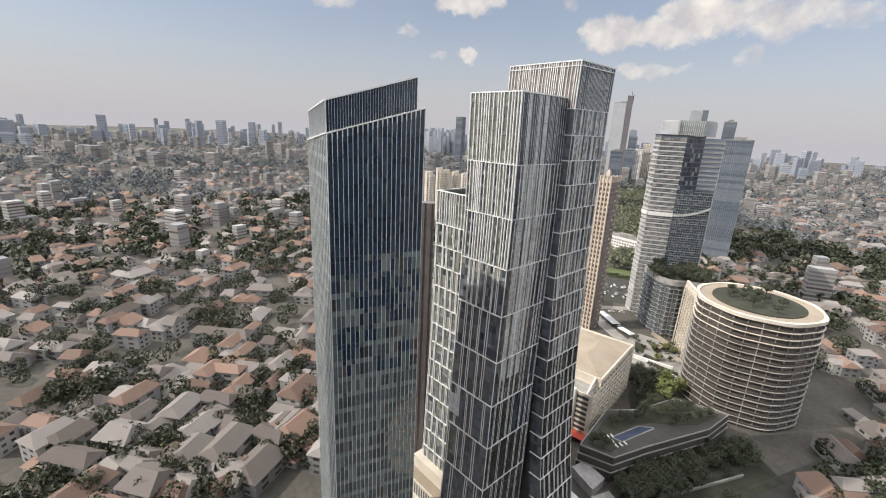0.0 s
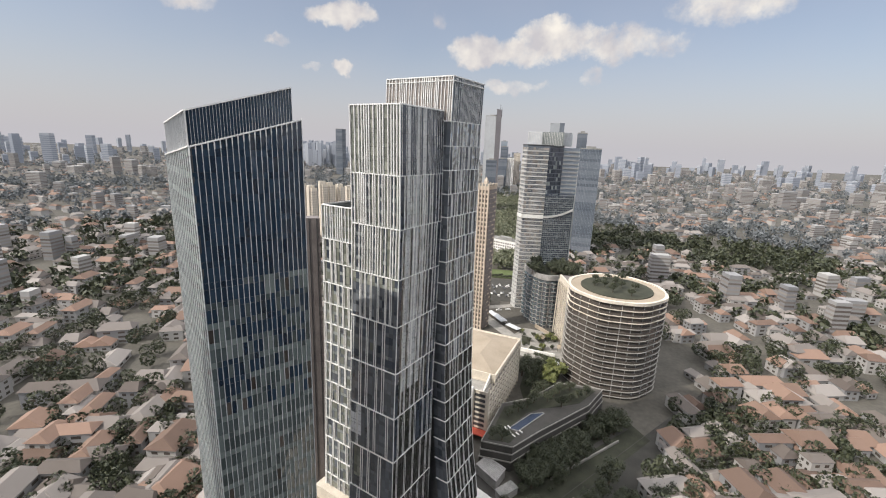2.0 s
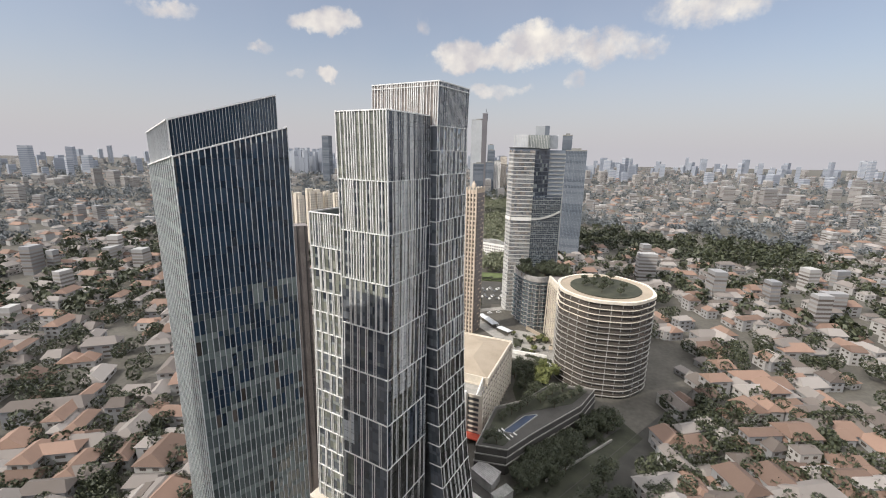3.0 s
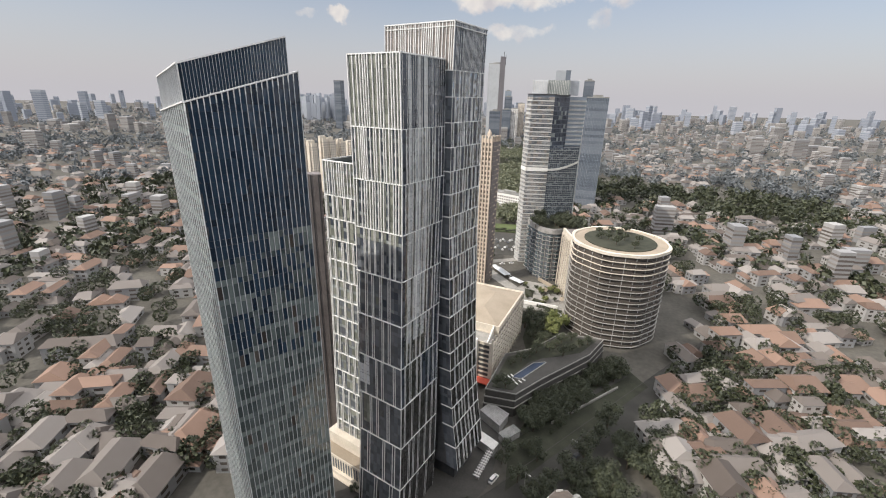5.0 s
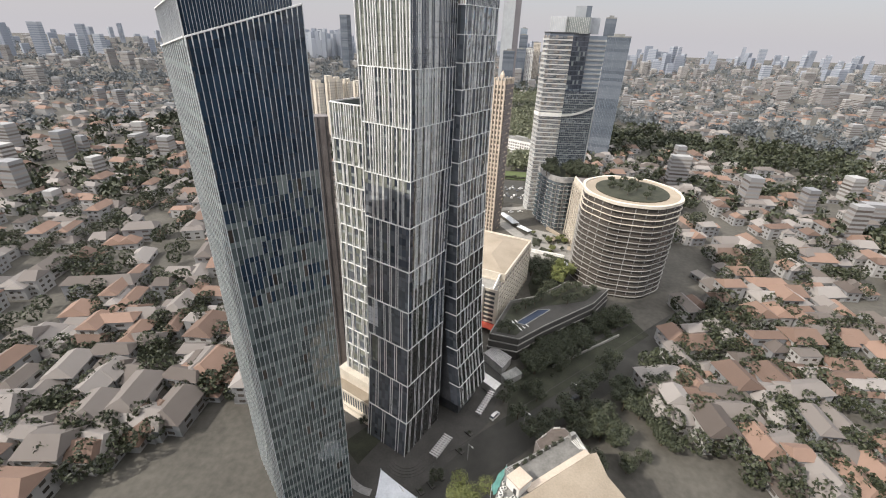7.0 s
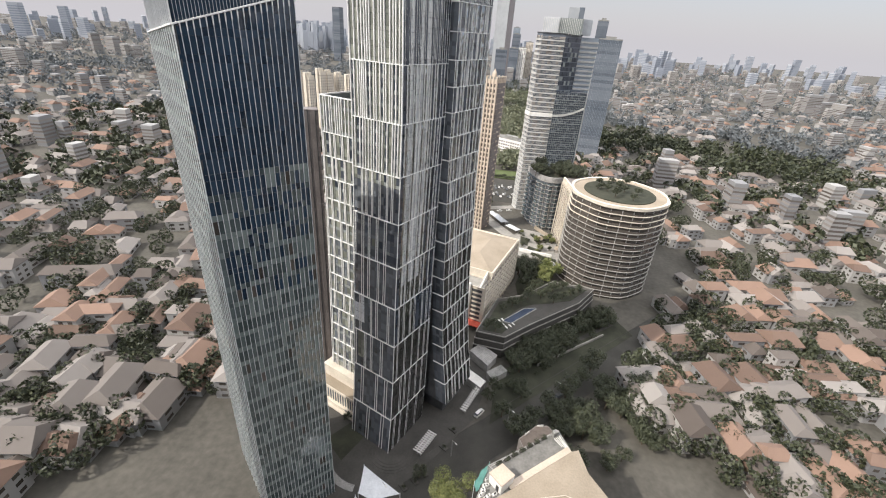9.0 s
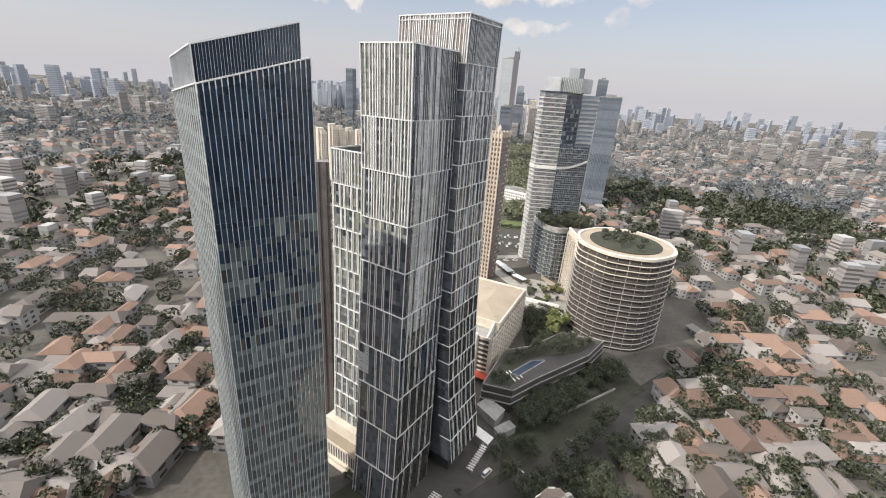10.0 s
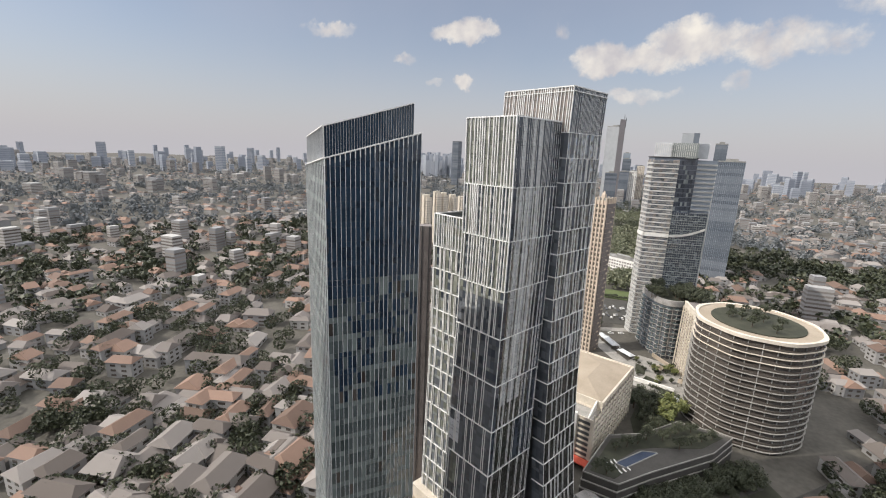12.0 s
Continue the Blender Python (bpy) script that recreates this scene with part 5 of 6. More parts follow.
def steps():
    ob = thing("round_steps", "round dark stone steps at the tower corner", "steps")
    for k in range(4):
        r0 = 8.6 - k * 1.0
        v, f = [], []
        n = 28
        for i in range(n + 1):
            a = radians(175 + 190 * i / n)
            for r, z in ((r0 - 1.05, 0.0), (r0, 0.0), (r0, 0.16 * (k + 1)), (r0 - 1.05, 0.16 * (k + 1))):
                v.append((-13.8 + math.cos(a) * r, 101.0 + math.sin(a) * r, z))
        for i in range(n):
            for j in range(4):
                a, b = i * 4 + j, i * 4 + (j + 1) % 4
                f.append((a, a + 4, b + 4, b))
        f += [(0, 1, 2, 3), tuple(4 * n + q for q in (3, 2, 1, 0))]
        part("step", v, f, DARK_PAVING, ob)


steps()


def pergola(a, b, wide, high, count):
    ob = thing("pergola", "white slatted pergola beside the road", "pergola", "roadside pergolas")
    a, b = Vector((*a, 0)), Vector((*b, 0))
    d = (b - a).normalized()
    n = Vector((-d.y, d.x, 0))
    length = (b - a).length

    def bar(name, p, q, w, z0, z1, mat):
        e = (q - p).normalized()
        m = Vector((-e.y, e.x, 0)) * w / 2
        s = Soup()
        c = [p - m, q - m, q + m, p + m]
        s.hexa([(x.x, x.y, z0) for x in c] + [(x.x, x.y, z1) for x in c])
        s.out(name, mat, ob)

    for k in range(count):
        p = a + d * length * k / (count - 1)
        bar("slat", p - n * wide / 2, p + n * wide / 2, 0.34, high, high + 0.2, WHITE_WALL)
    for o in (-0.12, 0.12):
        bar("beam", a + n * wide * o * 1.5, b + n * wide * o * 1.5, 0.22, high - 0.3, high - 0.01, WHITE_WALL)
    for k in range(3):
        for o in (-0.12, 0.12):
            p = a + d * length * (0.1 + 0.4 * k) + n * wide * o * 1.5
            bar("post", p - d * 0.1, p + d * 0.1, 0.2, 0, high - 0.3, CONCRETE)


pergola((-4.4, 99.6), (0.3, 107.8), 3.6, 2.9, 11)
pergola((11.6, 119.5), (17.9, 132.0), 2.6, 2.9, 12)


def vehicle(x, y, yaw, body, length, label, van=False):
    ob = thing("van" if van else "car", label, "vehicle", at=pose(x, y, 0, 0, 0, yaw))
    h = 2.0 if van else 1.42
    L, W = length / 2, 0.9

    def loft(name, sections, mat, lab=""):
        v, f = [], []
        for px, w, z0, z1 in sections:
            v += [(px, -w, z0), (px, w, z0), (px, w * 0.9, z1), (px, -w * 0.9, z1)]
        for i in range(len(sections) - 1):
            for j in range(4):
                a, b = i * 4 + j, i * 4 + (j + 1) % 4
                f.append((a, b, b + 4, a + 4))
        m = 4 * (len(sections) - 1)
        f += [(3, 2, 1, 0), (m, m + 1, m + 2, m + 3)]
        part(name, v, f, mat, ob, lab)

    k = 0.95 if van else 0.62
    loft("body", [(-L, W * 0.9, 0.35, 0.8), (-L + 0.2, W, 0.3, h * 0.62), (L - 0.9, W, 0.3, h * 0.58), (L - 0.15, W * 0.96, 0.3, h * 0.48), (L, W * 0.85, 0.35, 0.6)], body)
    loft("cabin", [(-L * k, W * 0.88, h * 0.6, h * 0.62), (-L * k + 0.35, W * 0.86, h * 0.6, h * 0.97), (L * 0.25, W * 0.86, h * 0.58, h), (L * 0.62, W * 0.84, h * 0.56, h * 0.6)], DARK_GLASS, "dark car windows")
    loft("roof", [(-L * k + 0.38, W * 0.72, h * 0.97, h * 1.01), (L * 0.27, W * 0.72, h * 0.97, h * 1.02)], body)
    for sx in (-0.62, 0.62):
        for sy in (-1, 1):
            v, f = [], []
            for yy in (0.0, 0.2):
                v += [(sx * L + math.cos(j * math.tau / 12) * 0.32, sy * (W - 0.12 + yy * 0.6), 0.32 + math.sin(j * math.tau / 12) * 0.32) for j in range(12)]
            f = [tuple(range(12)), tuple(range(23, 11, -1))] + [(j, (j + 1) % 12, 12 + (j + 1) % 12, 12 + j) for j in range(12)]
            part("wheel", v, f, DARK_METAL, ob)


vehicle(18.2, 120.6, 50, WHITE_WALL, 5.0, "white delivery van parked beside the pergola", True)
vehicle(52.0, 133.0, 39, DARK_METAL, 4.3, "black car on the shaded road")
for x, y, yaw in ((44.5, 318, -62), (47.6, 312, -62), (51, 306, -62), (40, 330, -62), (44, 340, 12), (52, 342, 12)):
    vehicle(x, y, yaw, WHITE_WALL, 4.4, "white car parked on the far lane")


for k in range(18):
    x, y = at(6.2 + 0.33 * (k % 9) + 0.06 * math.sin(k * 2.3), 384 + 22 * (k // 9) + 5 * math.sin(k * 1.7))
    vehicle(x, y, 96 + 9 * math.sin(k), (WHITE_WALL, DARK_METAL, ROOF_GREY)[(k * 5 + k // 4) % 3], 4.4, ("white", "black", "grey")[(k * 5 + k // 4) % 3] + " car in the car park beside the lawn")


def street_lamp(x, y, yaw):
    ob = thing("street_lamp", "grey street lamp with a short arm", "street lamp", "street lamps", at=pose(x, y, 0, 0, 0, yaw))
    s = Soup()
    s.prism([(math.cos(j * math.tau / 8) * 0.11, math.sin(j * math.tau / 8) * 0.11) for j in range(8)], 0, 8)
    s.out("pole", CONCRETE, ob)
    s = Soup()
    s.hexa([(0, -0.05, 7.8), (1.6, -0.05, 8.2), (1.6, 0.05, 8.2), (0, 0.05, 7.8), (0, -0.05, 7.92), (1.6, -0.05, 8.32), (1.6, 0.05, 8.32), (0, 0.05, 7.92)])
    arm = s.out("arm", CONCRETE, ob)
    s = Soup()
    s.box(1.4, -0.16, 8.14, 2.3, 0.16, 8.32)
    s.out("lamp_head", WHITE_WALL, arm)


for x, y in ((7.5, 101.0), (29, 117), (50, 134), (-14, 84)):
    street_lamp(x, y, -50)


def terrace():
    """Pool terrace on a stepped podium."""
    ob = thing("pool_terrace", "stepped terrace podium with a pool deck", "terrace")
    rim = [(17, 158), (30, 155), (43, 166), (72, 188), (84, 203), (62, 208), (44, 192), (29, 186)]
    cx, cy = 46, 182
    for k, (z0, z1, mat) in enumerate(((0, 4.5, DARK_PAVING), (4.5, 8.0, DARK_PAVING), (8.0, 11.5, DARK_PAVING))):
        g = 1 + 0.012 * (2 - k)
        s = Soup()
        s.prism([(cx + (x - cx) * g, cy + (y - cy) * g) for x, y in rim], z0, z1)
        s.out("storey", mat, ob, "shaded concrete terrace storey")
        ring = [(cx + (x - cx) * g, cy + (y - cy) * g) for x, y in rim]
        for a, b in ring_faces(ring):
            s = Soup()
            slab(s, a, b, z1, z1 + 0.55, 0.2, 0.1)
            s.out("parapet", PAVING, ob, "pale grey parapet band")
    s = Soup()
    s.prism([(30.3, 167.6), (34.1, 166.4), (48.2, 180.2), (42.0, 179.0)], 11.5, 11.66)
    s.out("pool", POOL, ob, "blue pool strip")
    s = Soup()
    for a, b in ring_faces([(30.3, 167.6), (34.1, 166.4), (48.2, 180.2), (42.0, 179.0)]):
        slab(s, a, b, 11.5, 11.75, 0.5)
    s.out("pool_edge", ROOF_GREY, ob)
    s = Soup()
    s.prism([(20, 160), (29, 158), (33, 163), (30, 168), (40, 180), (48, 184), (56, 186), (68, 190), (80, 202), (62, 206), (44, 190), (30, 184)], 11.5, 11.6)
    s.out("planting_bed", GRASS_MAT, ob, "dark green planting bed")


terrace()


def lounger(x, y, yaw):
    ob = thing("sun_lounger", "white sun lounger on the pool deck", "sun lounger", "pool loungers", at=pose(x, y, 11.6, 0, 0, yaw))
    s = Soup()
    s.box(-0.9, -0.33, 0.28, 0.5, 0.33, 0.38)
    s.out("seat", WHITE_WALL, ob)
    s = Soup()
    s.hexa([(0.5, -0.33, 0.28), (1.0, -0.33, 0.55), (1.0, 0.33, 0.55), (0.5, 0.33, 0.28), (0.5, -0.33, 0.38), (0.97, -0.33, 0.64), (0.97, 0.33, 0.64), (0.5, 0.33, 0.38)])
    s.out("backrest", WHITE_WALL, ob)
    for px in (-0.8, 0.45):
        for py in (-0.28, 0.28):
            s = Soup()
            s.box(px - 0.03, py - 0.03, 0, px + 0.03, py + 0.03, 0.28)
            s.out("leg", FIN_GREY, ob)


for k in range(6):
    lounger(27.0 + (k % 3) * 1.6, 163.2 + (k // 3) * 3.2 + (k % 3) * 0.9, 120)
for k in range(3):
    lounger(31.5 + k * 1.8, 162.4 + k * 1.5, 130)


def low_blocks():
    for ring, z, mat, lab in (([(15.0, 152.8), (22.4, 143.8), (27.0, 151.0), (19.8, 157.9)], 4.6, CONCRETE, "low shed with a grey metal roof"),
                              ([(12.6, 136.8), (18.6, 131.0), (21.0, 134.6), (14.5, 140.6)], 4.2, WHITE_WALL, "small kiosk with a white roof"),
                              ([(24, 137), (31, 142.5), (28.5, 146), (22, 141)], 3.4, ROOF_GREY, "low service shed with a grey roof")):
        ob = thing("shed", lab, "shed")
        s = Soup()
        s.prism(ring, 0, z - 0.4)
        s.out("wall", CONCRETE, ob)
        s = Soup()
        c = (sum(p[0] for p in ring) / 4, sum(p[1] for p in ring) / 4)
        s.prism([(c[0] + (p[0] - c[0]) * 1.05, c[1] + (p[1] - c[1]) * 1.05) for p in ring], z - 0.4, z)
        for k in range(1, 9):
            a = Vector((*lerp(Vector(ring[0]), Vector(ring[3]), k / 9), 0))
            b = Vector((*lerp(Vector(ring[1]), Vector(ring[2]), k / 9), 0))
            d = (b - a).normalized()
            m = Vector((-d.y, d.x, 0)) * 0.06
            q = [a - m, b - m, b + m, a + m]
            rib = Soup()
            rib.hexa([(p.x, p.y, z) for p in q] + [(p.x, p.y, z + 0.1) for p in q])
            rib.out("rib", mat, ob)
        s.out("roof", mat, ob, "ribbed roof")


low_blocks()


# the sunlit base of the residential tower
def tower_podium():
    ob = thing("tower_podium", "cream podium with tall slatted windows", "building")
    z, c = T3.levels[-1]
    a = c - V * 2.2 + U * 19.5
    b = c - V * 2.2 + U * 0.0
    ring = [(p.x, p.y) for p in (a, b, b + V * 18, a + V * 18)]
    s = Soup()
    s.prism(ring, 0, z + 0.5)
    s.out("wall", CREAM, ob)
    A, B = Vector((*ring[0], 0)), Vector((*ring[1], 0))
    d = (B - A).normalized()
    slab_out = Vector((d.y, -d.x, 0)) * 4.2
    s = Soup()
    s.prism([(p.x, p.y) for p in (A + slab_out, B + slab_out, B, A)], 0, 9.0)
    s.out("front_hall", CREAM, ob, "cream front hall with a flat tan roof")
    s = Soup()
    s.prism([(p.x, p.y) for p in (A + slab_out * 0.95, B + slab_out * 0.95, B, A)], 9.0, 9.1)
    s.out("hall_roof", SAND_ROOF, ob, "tan flat roof")
    s = Soup()
    slab(s, A, B, z - 2.6, z + 0.6, 0.6)
    s.out("ledge", CREAM, ob, "cream projecting ledge")
    A, B = A + slab_out, B + slab_out
    n = (B - A).length
    for k in range(15):
        s = Soup()
        slab(s, A + d * (n * (k + 0.25) / 15), A + d * (n * (k + 0.8) / 15), 3.2, 8.2, 0.05)
        s.out("window", DARK_GLASS, ob)
    for z0, z1, o in ((8.6, 9.5, 0.4), (1.9, 2.9, 0.9), (0.2, 0.9, 1.6)):
        s = Soup()
        slab(s, A, B, z0, z1, o)
        s.out("ledge", CREAM, ob, "cream projecting ledge")
    for k in range(5):
        s = Soup()
        slab(s, A + d * (n * (k + 0.1) / 5), A + d * (n * (k + 0.9) / 5), 0.0, 2.7, 0.06)
        s.out("shopfront", DARK_GLASS, ob, "dark shopfront glazing")


tower_podium()


# the sunlit roofs below the window
def near_roofs():
    ob = thing("flat_roof_building", "white building with a grey gravel roof and white parapets", "building")
    ring = [(22.0, 71.65), (41.0, 84.6), (38.6, 92.0), (16.4, 78.2)]
    s = Soup()
    s.prism(ring, 0, 27.2)
    s.out("wall", WHITE_WALL, ob)
    s = Soup()
    s.prism([(21.7, 73.6), (39.6, 85.4), (38.4, 91.4), (17.0, 78.0)], 27.2, 27.3)
    s.out("roof", GRAVEL, ob, "stained grey gravel roof")
    for (a, b), t in zip(ring_faces(ring), (0.66, 0.4, 0.3, 0.5)):
        s = Soup()
        slab(s, a, b, 27.2, 27.2 + t, 0.1, 1.7 if t > 0.6 else 0.3)
        s.out("parapet", PEACH if t > 0.6 else CONCRETE, ob, "broad cream parapet" if t > 0.6 else "")
    # a lower terrace on the street side, with a pale rail on its edge
    rim = [(27.8, 85.6), (38.4, 92.3), (36.4, 95.2), (32.6, 94.9), (26.6, 89.6)]
    low = thing("side_terrace", "lower roof terrace with worn reddish paving", "terrace")
    s = Soup()
    s.prism(rim, 0, 25.4)
    s.out("wall", BROWN_WALL, low)
    s = Soup()
    s.prism([(27.9, 85.9), (38.1, 92.3), (36.3, 94.9), (32.7, 94.6), (26.9, 89.5)], 25.4, 25.46)
    s.out("deck", WORN_DECK, low, "worn reddish deck")
    for a, b in (((34.9, 94.7), (32.8, 94.4)), ((30.2, 92.1), (28.6, 90.8))):
        s = Soup()
        slab(s, Vector((*a, 0)), Vector((*b, 0)), 25.4, 26.2, 0.12)
        s.out("rail", WHITE_WALL, low, "pale rail")
    for k in range(7):
        for z in range(1, 8):
            a, b = ring_faces(ring)[3]
            s = Soup()
            slab(s, lerp(a, b, (k + 0.2) / 7), lerp(a, b, (k + 0.75) / 7), z * 3.3, z * 3.3 + 1.6, 0.05)
            s.out("window", DARK_GLASS, ob)
    for k in range(4):
        s = Soup()
        slab(s, Vector((40.2 - k * 0.55, 86.0, 0)), Vector((38.4 - k * 0.55, 89.6 - k * 0.3, 0)), 27.45, 27.65, 0.16)
        s.out("pipe", WHITE_WALL, ob, "white roof pipe")
    tank = thing("roof_tank", "grey metal tank box at the roof corner", "tank", at=pose(37.2, 90.2, 27.72, 0, 0, 28))
    s = Soup()
    s.box(-0.8, -0.6, 0.2, 0.8, 0.6, 1.3)
    s.out("body", ROOF_GREY, tank)
    for px in (-0.9, 0.9):
        s = Soup()
        s.box(px * 0.7 - 0.1, -0.55, -0.42, px * 0.7 + 0.1, 0.55, 0.2)
        s.out("foot", CONCRETE, tank)
    hut = thing("roof_hut", "white lift hut with a flat overhanging roof", "hut")
    s = Soup()
    r = [(19.1, 70.2), (22.7, 73.4), (19.8, 76.5), (16.2, 73.6)]
    s.prism(r, 27.2, 30.6)
    hut_wall = s.out("wall", WHITE_WALL, hut)
    c = (19.45, 73.4)
    s = Soup()
    s.prism([(c[0] + (x - c[0]) * 1.06, c[1] + (y - c[1]) * 1.06) for x, y in r], 30.6, 31.0)
    s.out("roof", PEACH, hut, "cream flat roof slab")
    a, b = ring_faces(r)[3]
    s = Soup()
    slab(s, lerp(a, b, 0.6), lerp(a, b, 0.82), 27.3, 29.3, 0.06)
    s.out("door", DARK_METAL, hut_wall)
    base = thing("roof_plinth", "concrete roof annex under the lift hut", "building")
    s = Soup()
    s.prism([(12.8, 67.0), (17.8, 69.15), (21.9, 71.6), (20.7, 73.0), (16.35, 78.2), (15.7, 76.2), (14.3, 72.6), (12.8, 69.0)], 0, 27.2)
    s.out("wall", CONCRETE, base)
    s = Soup()
    s.prism([(13.0, 67.3), (17.7, 69.3), (21.7, 71.7), (20.6, 73.0), (16.35, 77.9), (15.9, 76.2), (14.5, 72.6), (13.0, 69.0)], 27.2, 27.26)
    s.out("deck", ROOF_GREY, base)
    r2 = random.Random(31)
    for k in range(16):
        y = 68.9 + r2.random() * 4.6
        x = 13.6 + (y - 68.6) * 0.38 + r2.random() * 0.9
        if k > 9:
            x = 14.8 + r2.random() * 3.0
            y = 68.2 + (x - 14.8) * 0.42 + r2.random() * 0.8
        w, h = r2.uniform(0.5, 1.2), r2.uniform(0.5, 1.4)
        u = thing("condenser_unit", "small white air-conditioning unit on the roof", "machine", "roof units", at=pose(x, y, 27.26, 0, 0, 30 + r2.uniform(-8, 8)))
        s = Soup()
        s.box(-w / 2, -0.35, 0.12, w / 2, 0.35, h)
        case = s.out("casing", WHITE_WALL, u)
        s = Soup()
        s.prism([(math.cos(j * math.tau / 12) * 0.24, math.sin(j * math.tau / 12) * 0.24) for j in range(12)], h, h + 0.06)
        s.out("fan_grille", DARK_METAL, case)
        for px in (-w / 2 + 0.06, w / 2 - 0.06):
            s = Soup()
            s.box(px - 0.05, -0.3, 0, px + 0.05, 0.3, 0.12)
            s.out("foot", DARK_METAL, u)
    net = thing("safety_net", "green safety netting hung over the roof edge", "net")
    v, f = [], []
    r3 = random.Random(5)
    n, m = 15, 8
    inner = [Vector(p) for p in ((13.5, 70.8, 27.7), (14.5, 72.8, 27.9), (15.8, 75.8, 27.7), (17.1, 79.0, 27.2))]
    outer = [Vector(p) for p in ((12.8, 71.2, 26.2), (12.6, 73.9, 25.6), (14.5, 77.6, 25.5), (17.1, 80.2, 26.0))]
    for i in range(n + 1):
        k = min(2, i * 3 // n)
        q = i * 3 / n - k
        for j in range(m + 1):
            p = lerp(lerp(inner[k], inner[k + 1], q), lerp(outer[k], outer[k + 1], q), j / m)
            p.z += 0.25 * math.sin(i * 1.3) * j / m - 0.9 * (j / m) * (1 - j / m)
            v.append((p.x + r3.gauss(0, 0.05), p.y + r3.gauss(0, 0.05), p.z + r3.gauss(0, 0.05)))
    for i in range(n):
        for j in range(m):
            a = i * (m + 1) + j
            f.append((a, a + m + 1, a + m + 2, a + 1))
    part("sheet", v, f, NET_GREEN, net, smooth=True)
    for x, y in ((12.6, 73.9), (17.1, 80.2)):
        s = Soup()
        s.box(x - 0.06, y - 0.06, 0, x + 0.06, y + 0.06, 26.6)
        s.out("pole", FIN_GREY, net)
    hall = thing("sand_roof_hall", "large hall with a sand-coloured seamed roof", "building")
    # a hipped roof whose ridge runs along the street
    v = [(13.0, 66.2, 28.3), (18.1, 69.0, 27.8), (22.0, 71.45, 27.8), (40.9, 84.4, 27.8), (43.2, 85.2, 27.8), (44.2, 77.8, 27.8),
         (52.0, 66.0, 25.6), (50.0, 50.0, 26.0), (12.4, 50.5, 26.0), (36.0, 70.5, 28.5)]
    n = len(v)
    s = Soup()
    s.prism([(x, y) for x, y, z in (v[8], v[7], v[6], v[5], v[4], v[3], v[2], v[1], v[0])], 0, 25.0)
    s.out("wall", CREAM, hall)
    f = [(0, 9, 5, 4, 3, 2, 1), (9, 6, 5), (8, 7, 6, 9, 0)]
    f += [(a, n + a, n + (a + 1) % 9, (a + 1) % 9) for a in range(9)]
    part("roof", v + [(x, y, 25.0) for x, y, z in v], f, SAND_ROOF, hall, "sand-coloured hipped roof")
    for a, b in (((13.0, 66.2, 28.35), (36.0, 70.5, 28.55)), ((36.0, 70.5, 28.55), (51.9, 66.0, 25.7))):
        a, b = Vector(a), Vector(b)
        d = (b - a).normalized()
        m = Vector((-d.y, d.x, 0)).normalized() * 0.06
        s = Soup()
        q = [a - m, b - m, b + m, a + m]
        s.hexa([(p.x, p.y, p.z - 0.05) for p in q] + [(p.x, p.y, p.z + 0.12) for p in q])
        s.out("seam", CREAM, hall, "pale roof seam")


near_roofs()


def sail(points, label):
    ob = thing("shade_sail", label, "canopy", "shade sails")
    n = 8
    a, b, c, d = [Vector(p) for p in points]
    v, f = [], []
    for i in range(n + 1):
        for j in range(n + 1):
            s, t = i / n, j / n
            p = lerp(lerp(a, b, s), lerp(d, c, s), t)
            pull = 0.10 * (s * (1 - s) + t * (1 - t))
            mid = (a + b + c + d) / 4
            p = lerp(p, mid, pull)
            p.z += 0.6 * (1 - 4 * (s - 0.5) ** 2) * (1 - 4 * (t - 0.5) ** 2) - 0.2
            v.append(p)
    for i in range(n):
        for j in range(n):
            k = i * (n + 1) + j
            f.append((k, k + n + 1, k + n + 2, k + 1))
    part("cloth", v, f, SAIL, ob, smooth=True)
    for p in (a, b, c, d):
        s = Soup()
        s.prism([(p.x + math.cos(j * math.tau / 6) * 0.1, p.y + math.sin(j * math.tau / 6) * 0.1) for j in range(6)], 0, p.z + 0.3)
        s.out("mast", FIN_GREY, ob)


sail([(-20.9, 80.2, 7.6), (-16.4, 78.6, 7.0), (-8.2, 80.9, 7.8), (-20.9, 89.2, 8.2)], "white tensile shade sail on masts")
sail([(-25.5, 71.0, 7.4), (-17.6, 71.4, 7.2), (-17.0, 75.6, 8.0), (-21.6, 79.6, 7.2)], "second white shade sail beside the plaza")


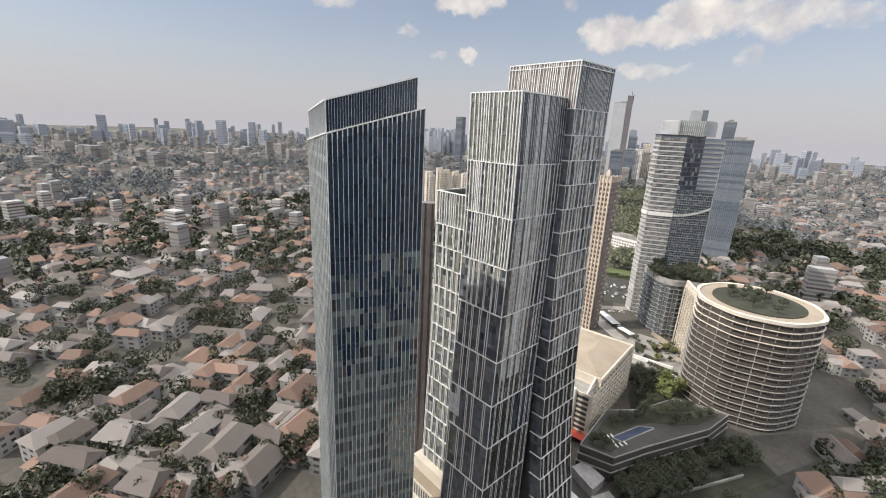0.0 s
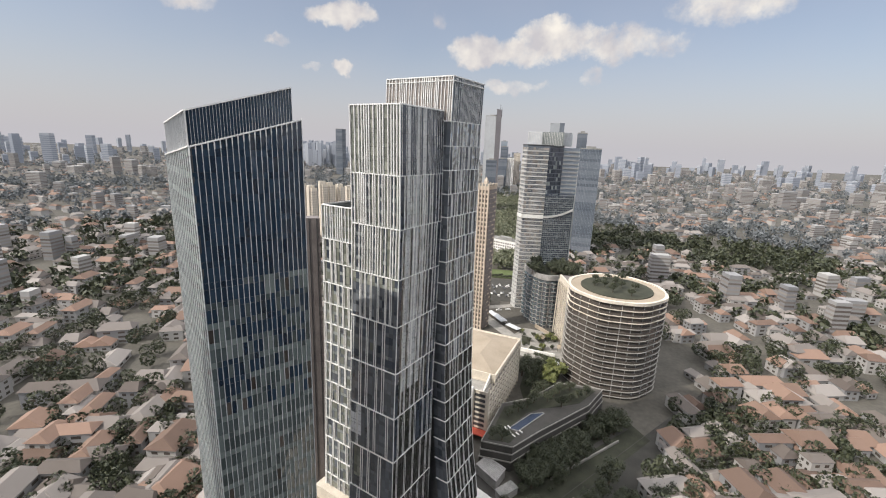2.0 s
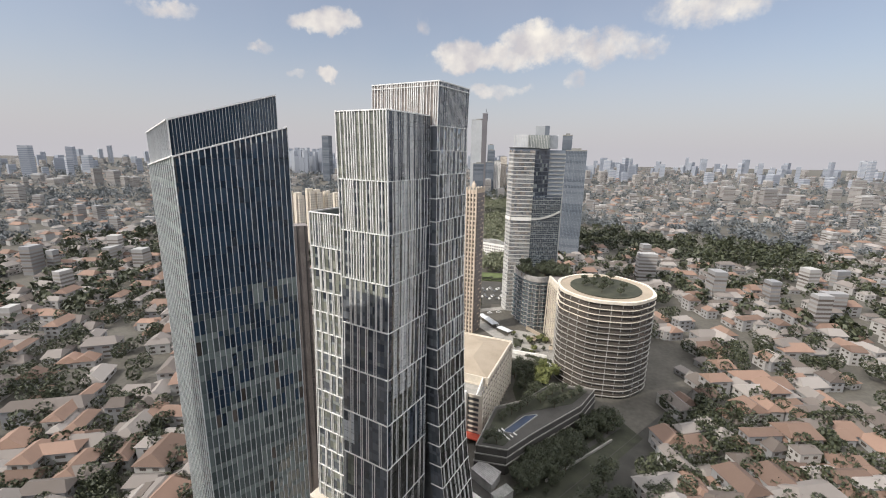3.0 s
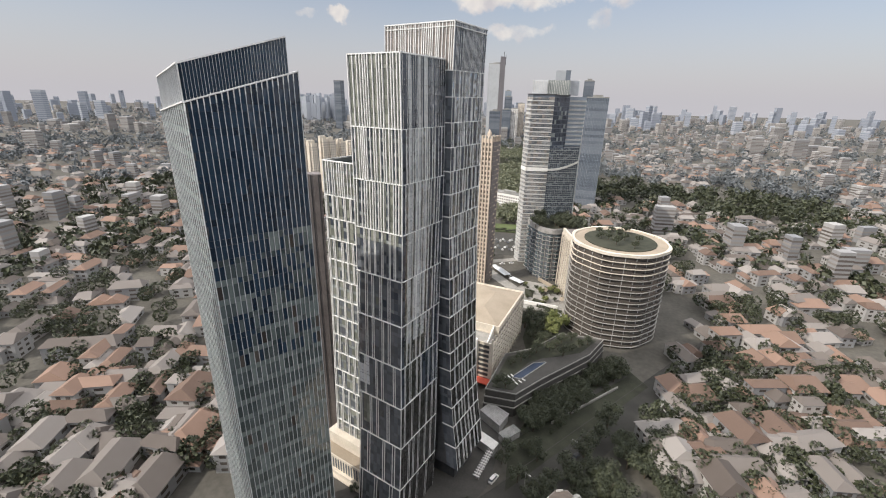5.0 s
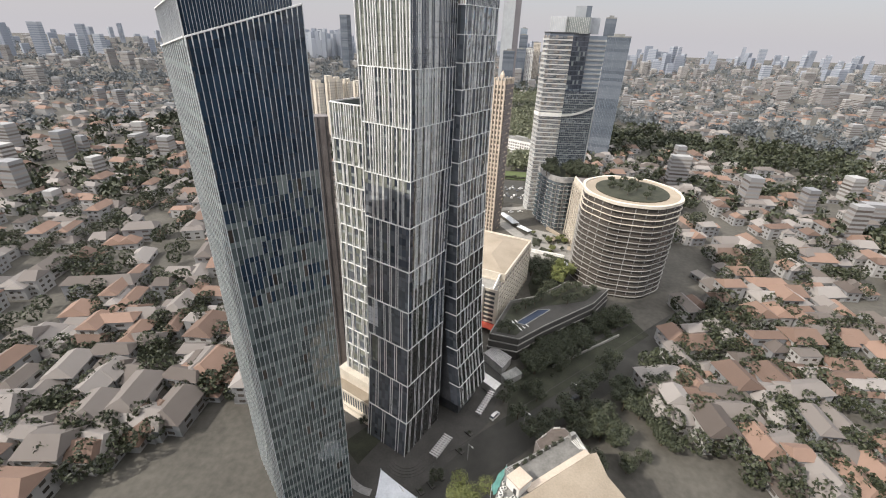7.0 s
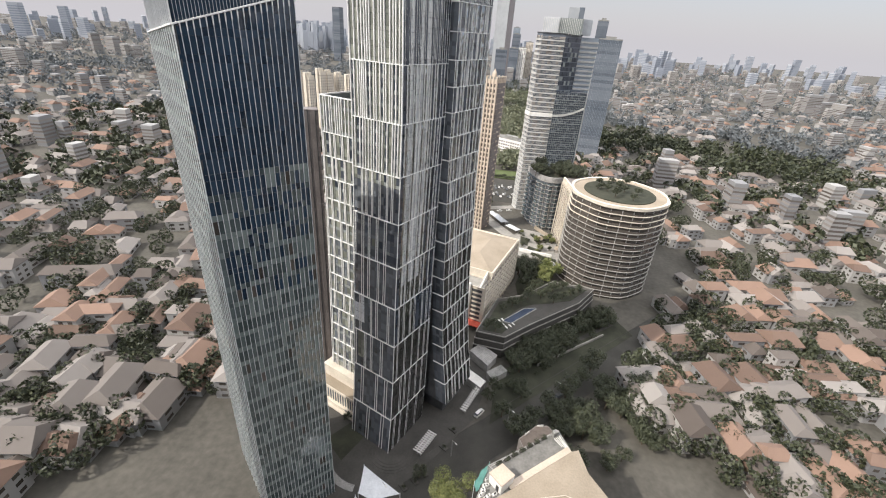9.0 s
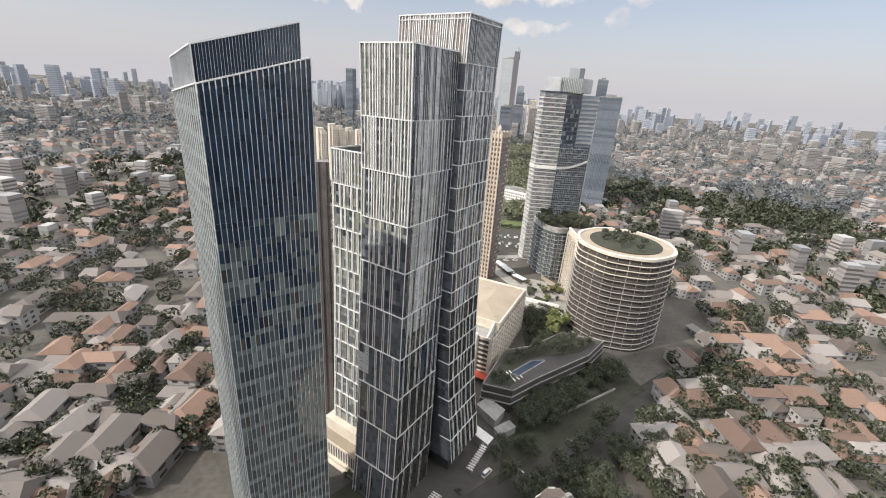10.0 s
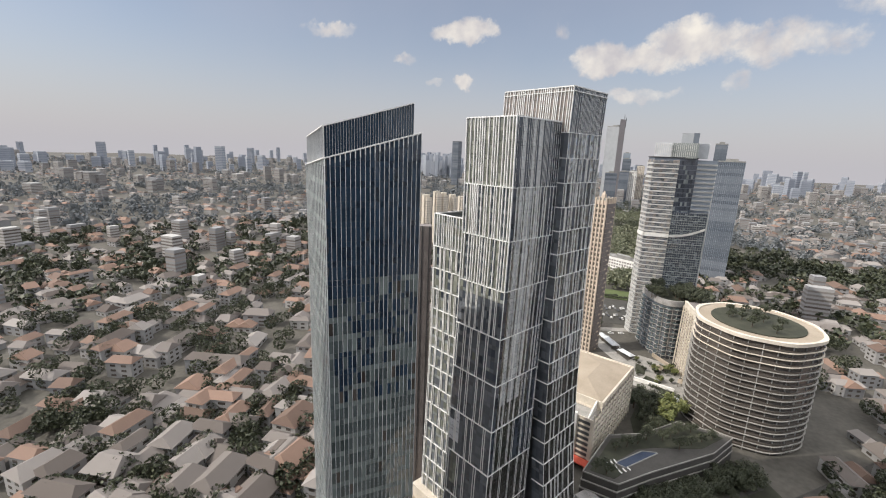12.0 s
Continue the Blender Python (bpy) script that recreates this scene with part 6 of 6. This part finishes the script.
# planters and railings on the plaza
def planter(x, y, w, l, yaw, z=0.05):
    ob = thing("planter_bed", "low stone planter with shrubs", "planter", "stone planters", at=pose(x, y, z, 0, 0, yaw))
    s = Soup()
    s.box(-w / 2, -l / 2, 0, w / 2, l / 2, 0.5)
    s.out("rim", DARK_PAVING, ob)
    leaf_crown(int(x * 7 + y), 1.0, 0.7, 160, 0.16).out("shrub", LEAF, ob)


for x, y, yaw in ((-4.5, 90.5, 40), (-1.5, 93.5, 40), (-8.0, 88.0, 40), (8, 112, 50), (4.8, 104, 50), (22, 133, 50)):
    planter(x, y, 1.6, 3.2, yaw)


for k in range(7):
    planter(19.6 + k * 2.35, 79.0 + k * 1.62, 0.7, 2.0, -57, 27.3)


def pavilion(x, y, w, l, h, yaw, mat, label):
    ob = thing("pavilion", label, "pavilion", "court pavilions", at=pose(x, y, 0.06, 0, 0, yaw))
    v = [(-w, -l, h), (w, -l, h), (w, l, h), (-w, l, h), (0, -l * 0.5, h + w * 0.55), (0, l * 0.5, h + w * 0.55)]
    part("roof", v, [(0, 1, 4), (1, 2, 5, 4), (2, 3, 5), (3, 0, 4, 5), (3, 2, 1, 0)], mat, ob)
    for px in (-w * 0.85, w * 0.85):
        for py in (-l * 0.85, l * 0.85):
            s = Soup()
            s.box(px - 0.12, py - 0.12, 0, px + 0.12, py + 0.12, h + 0.05)
            s.out("post", BARK, ob)


for x, y, w, l, yaw in ((69, 285, 2.4, 3.0, -30), (79, 270, 2.2, 3.0, -15)):
    pavilion(x, y, w, l, 2.6, yaw, SAND_ROOF, "open garden pavilion with a sand-coloured pitched roof")
pavilion(70.5, 246, 2.0, 3.0, 3.0, 20, SAIL, "small white kiosk canopy beside the hedge")
for x, y, w, l, yaw in ((41.5, 317, 3.0, 8.5, 24), (50.5, 300, 2.6, 6.0, 40), (37, 326, 2.4, 4.0, 24)):
    pavilion(x, y, w, l, 3.2, yaw, FIN_GREY, "long white canopy tent beside the lane")
for ring in ([(56, 268), (64, 264), (68, 270), (60, 276)], [(68, 290), (78, 282), (82, 288), (72, 297)], [(54, 280), (59, 276), (62, 288), (56, 292)]):
    s = Soup()
    s.prism(ring, -0.2, 0.12)
    s.out("lawn", GRASS_MAT, None, "sunlit lawn patch in the court", "structure", "grass")
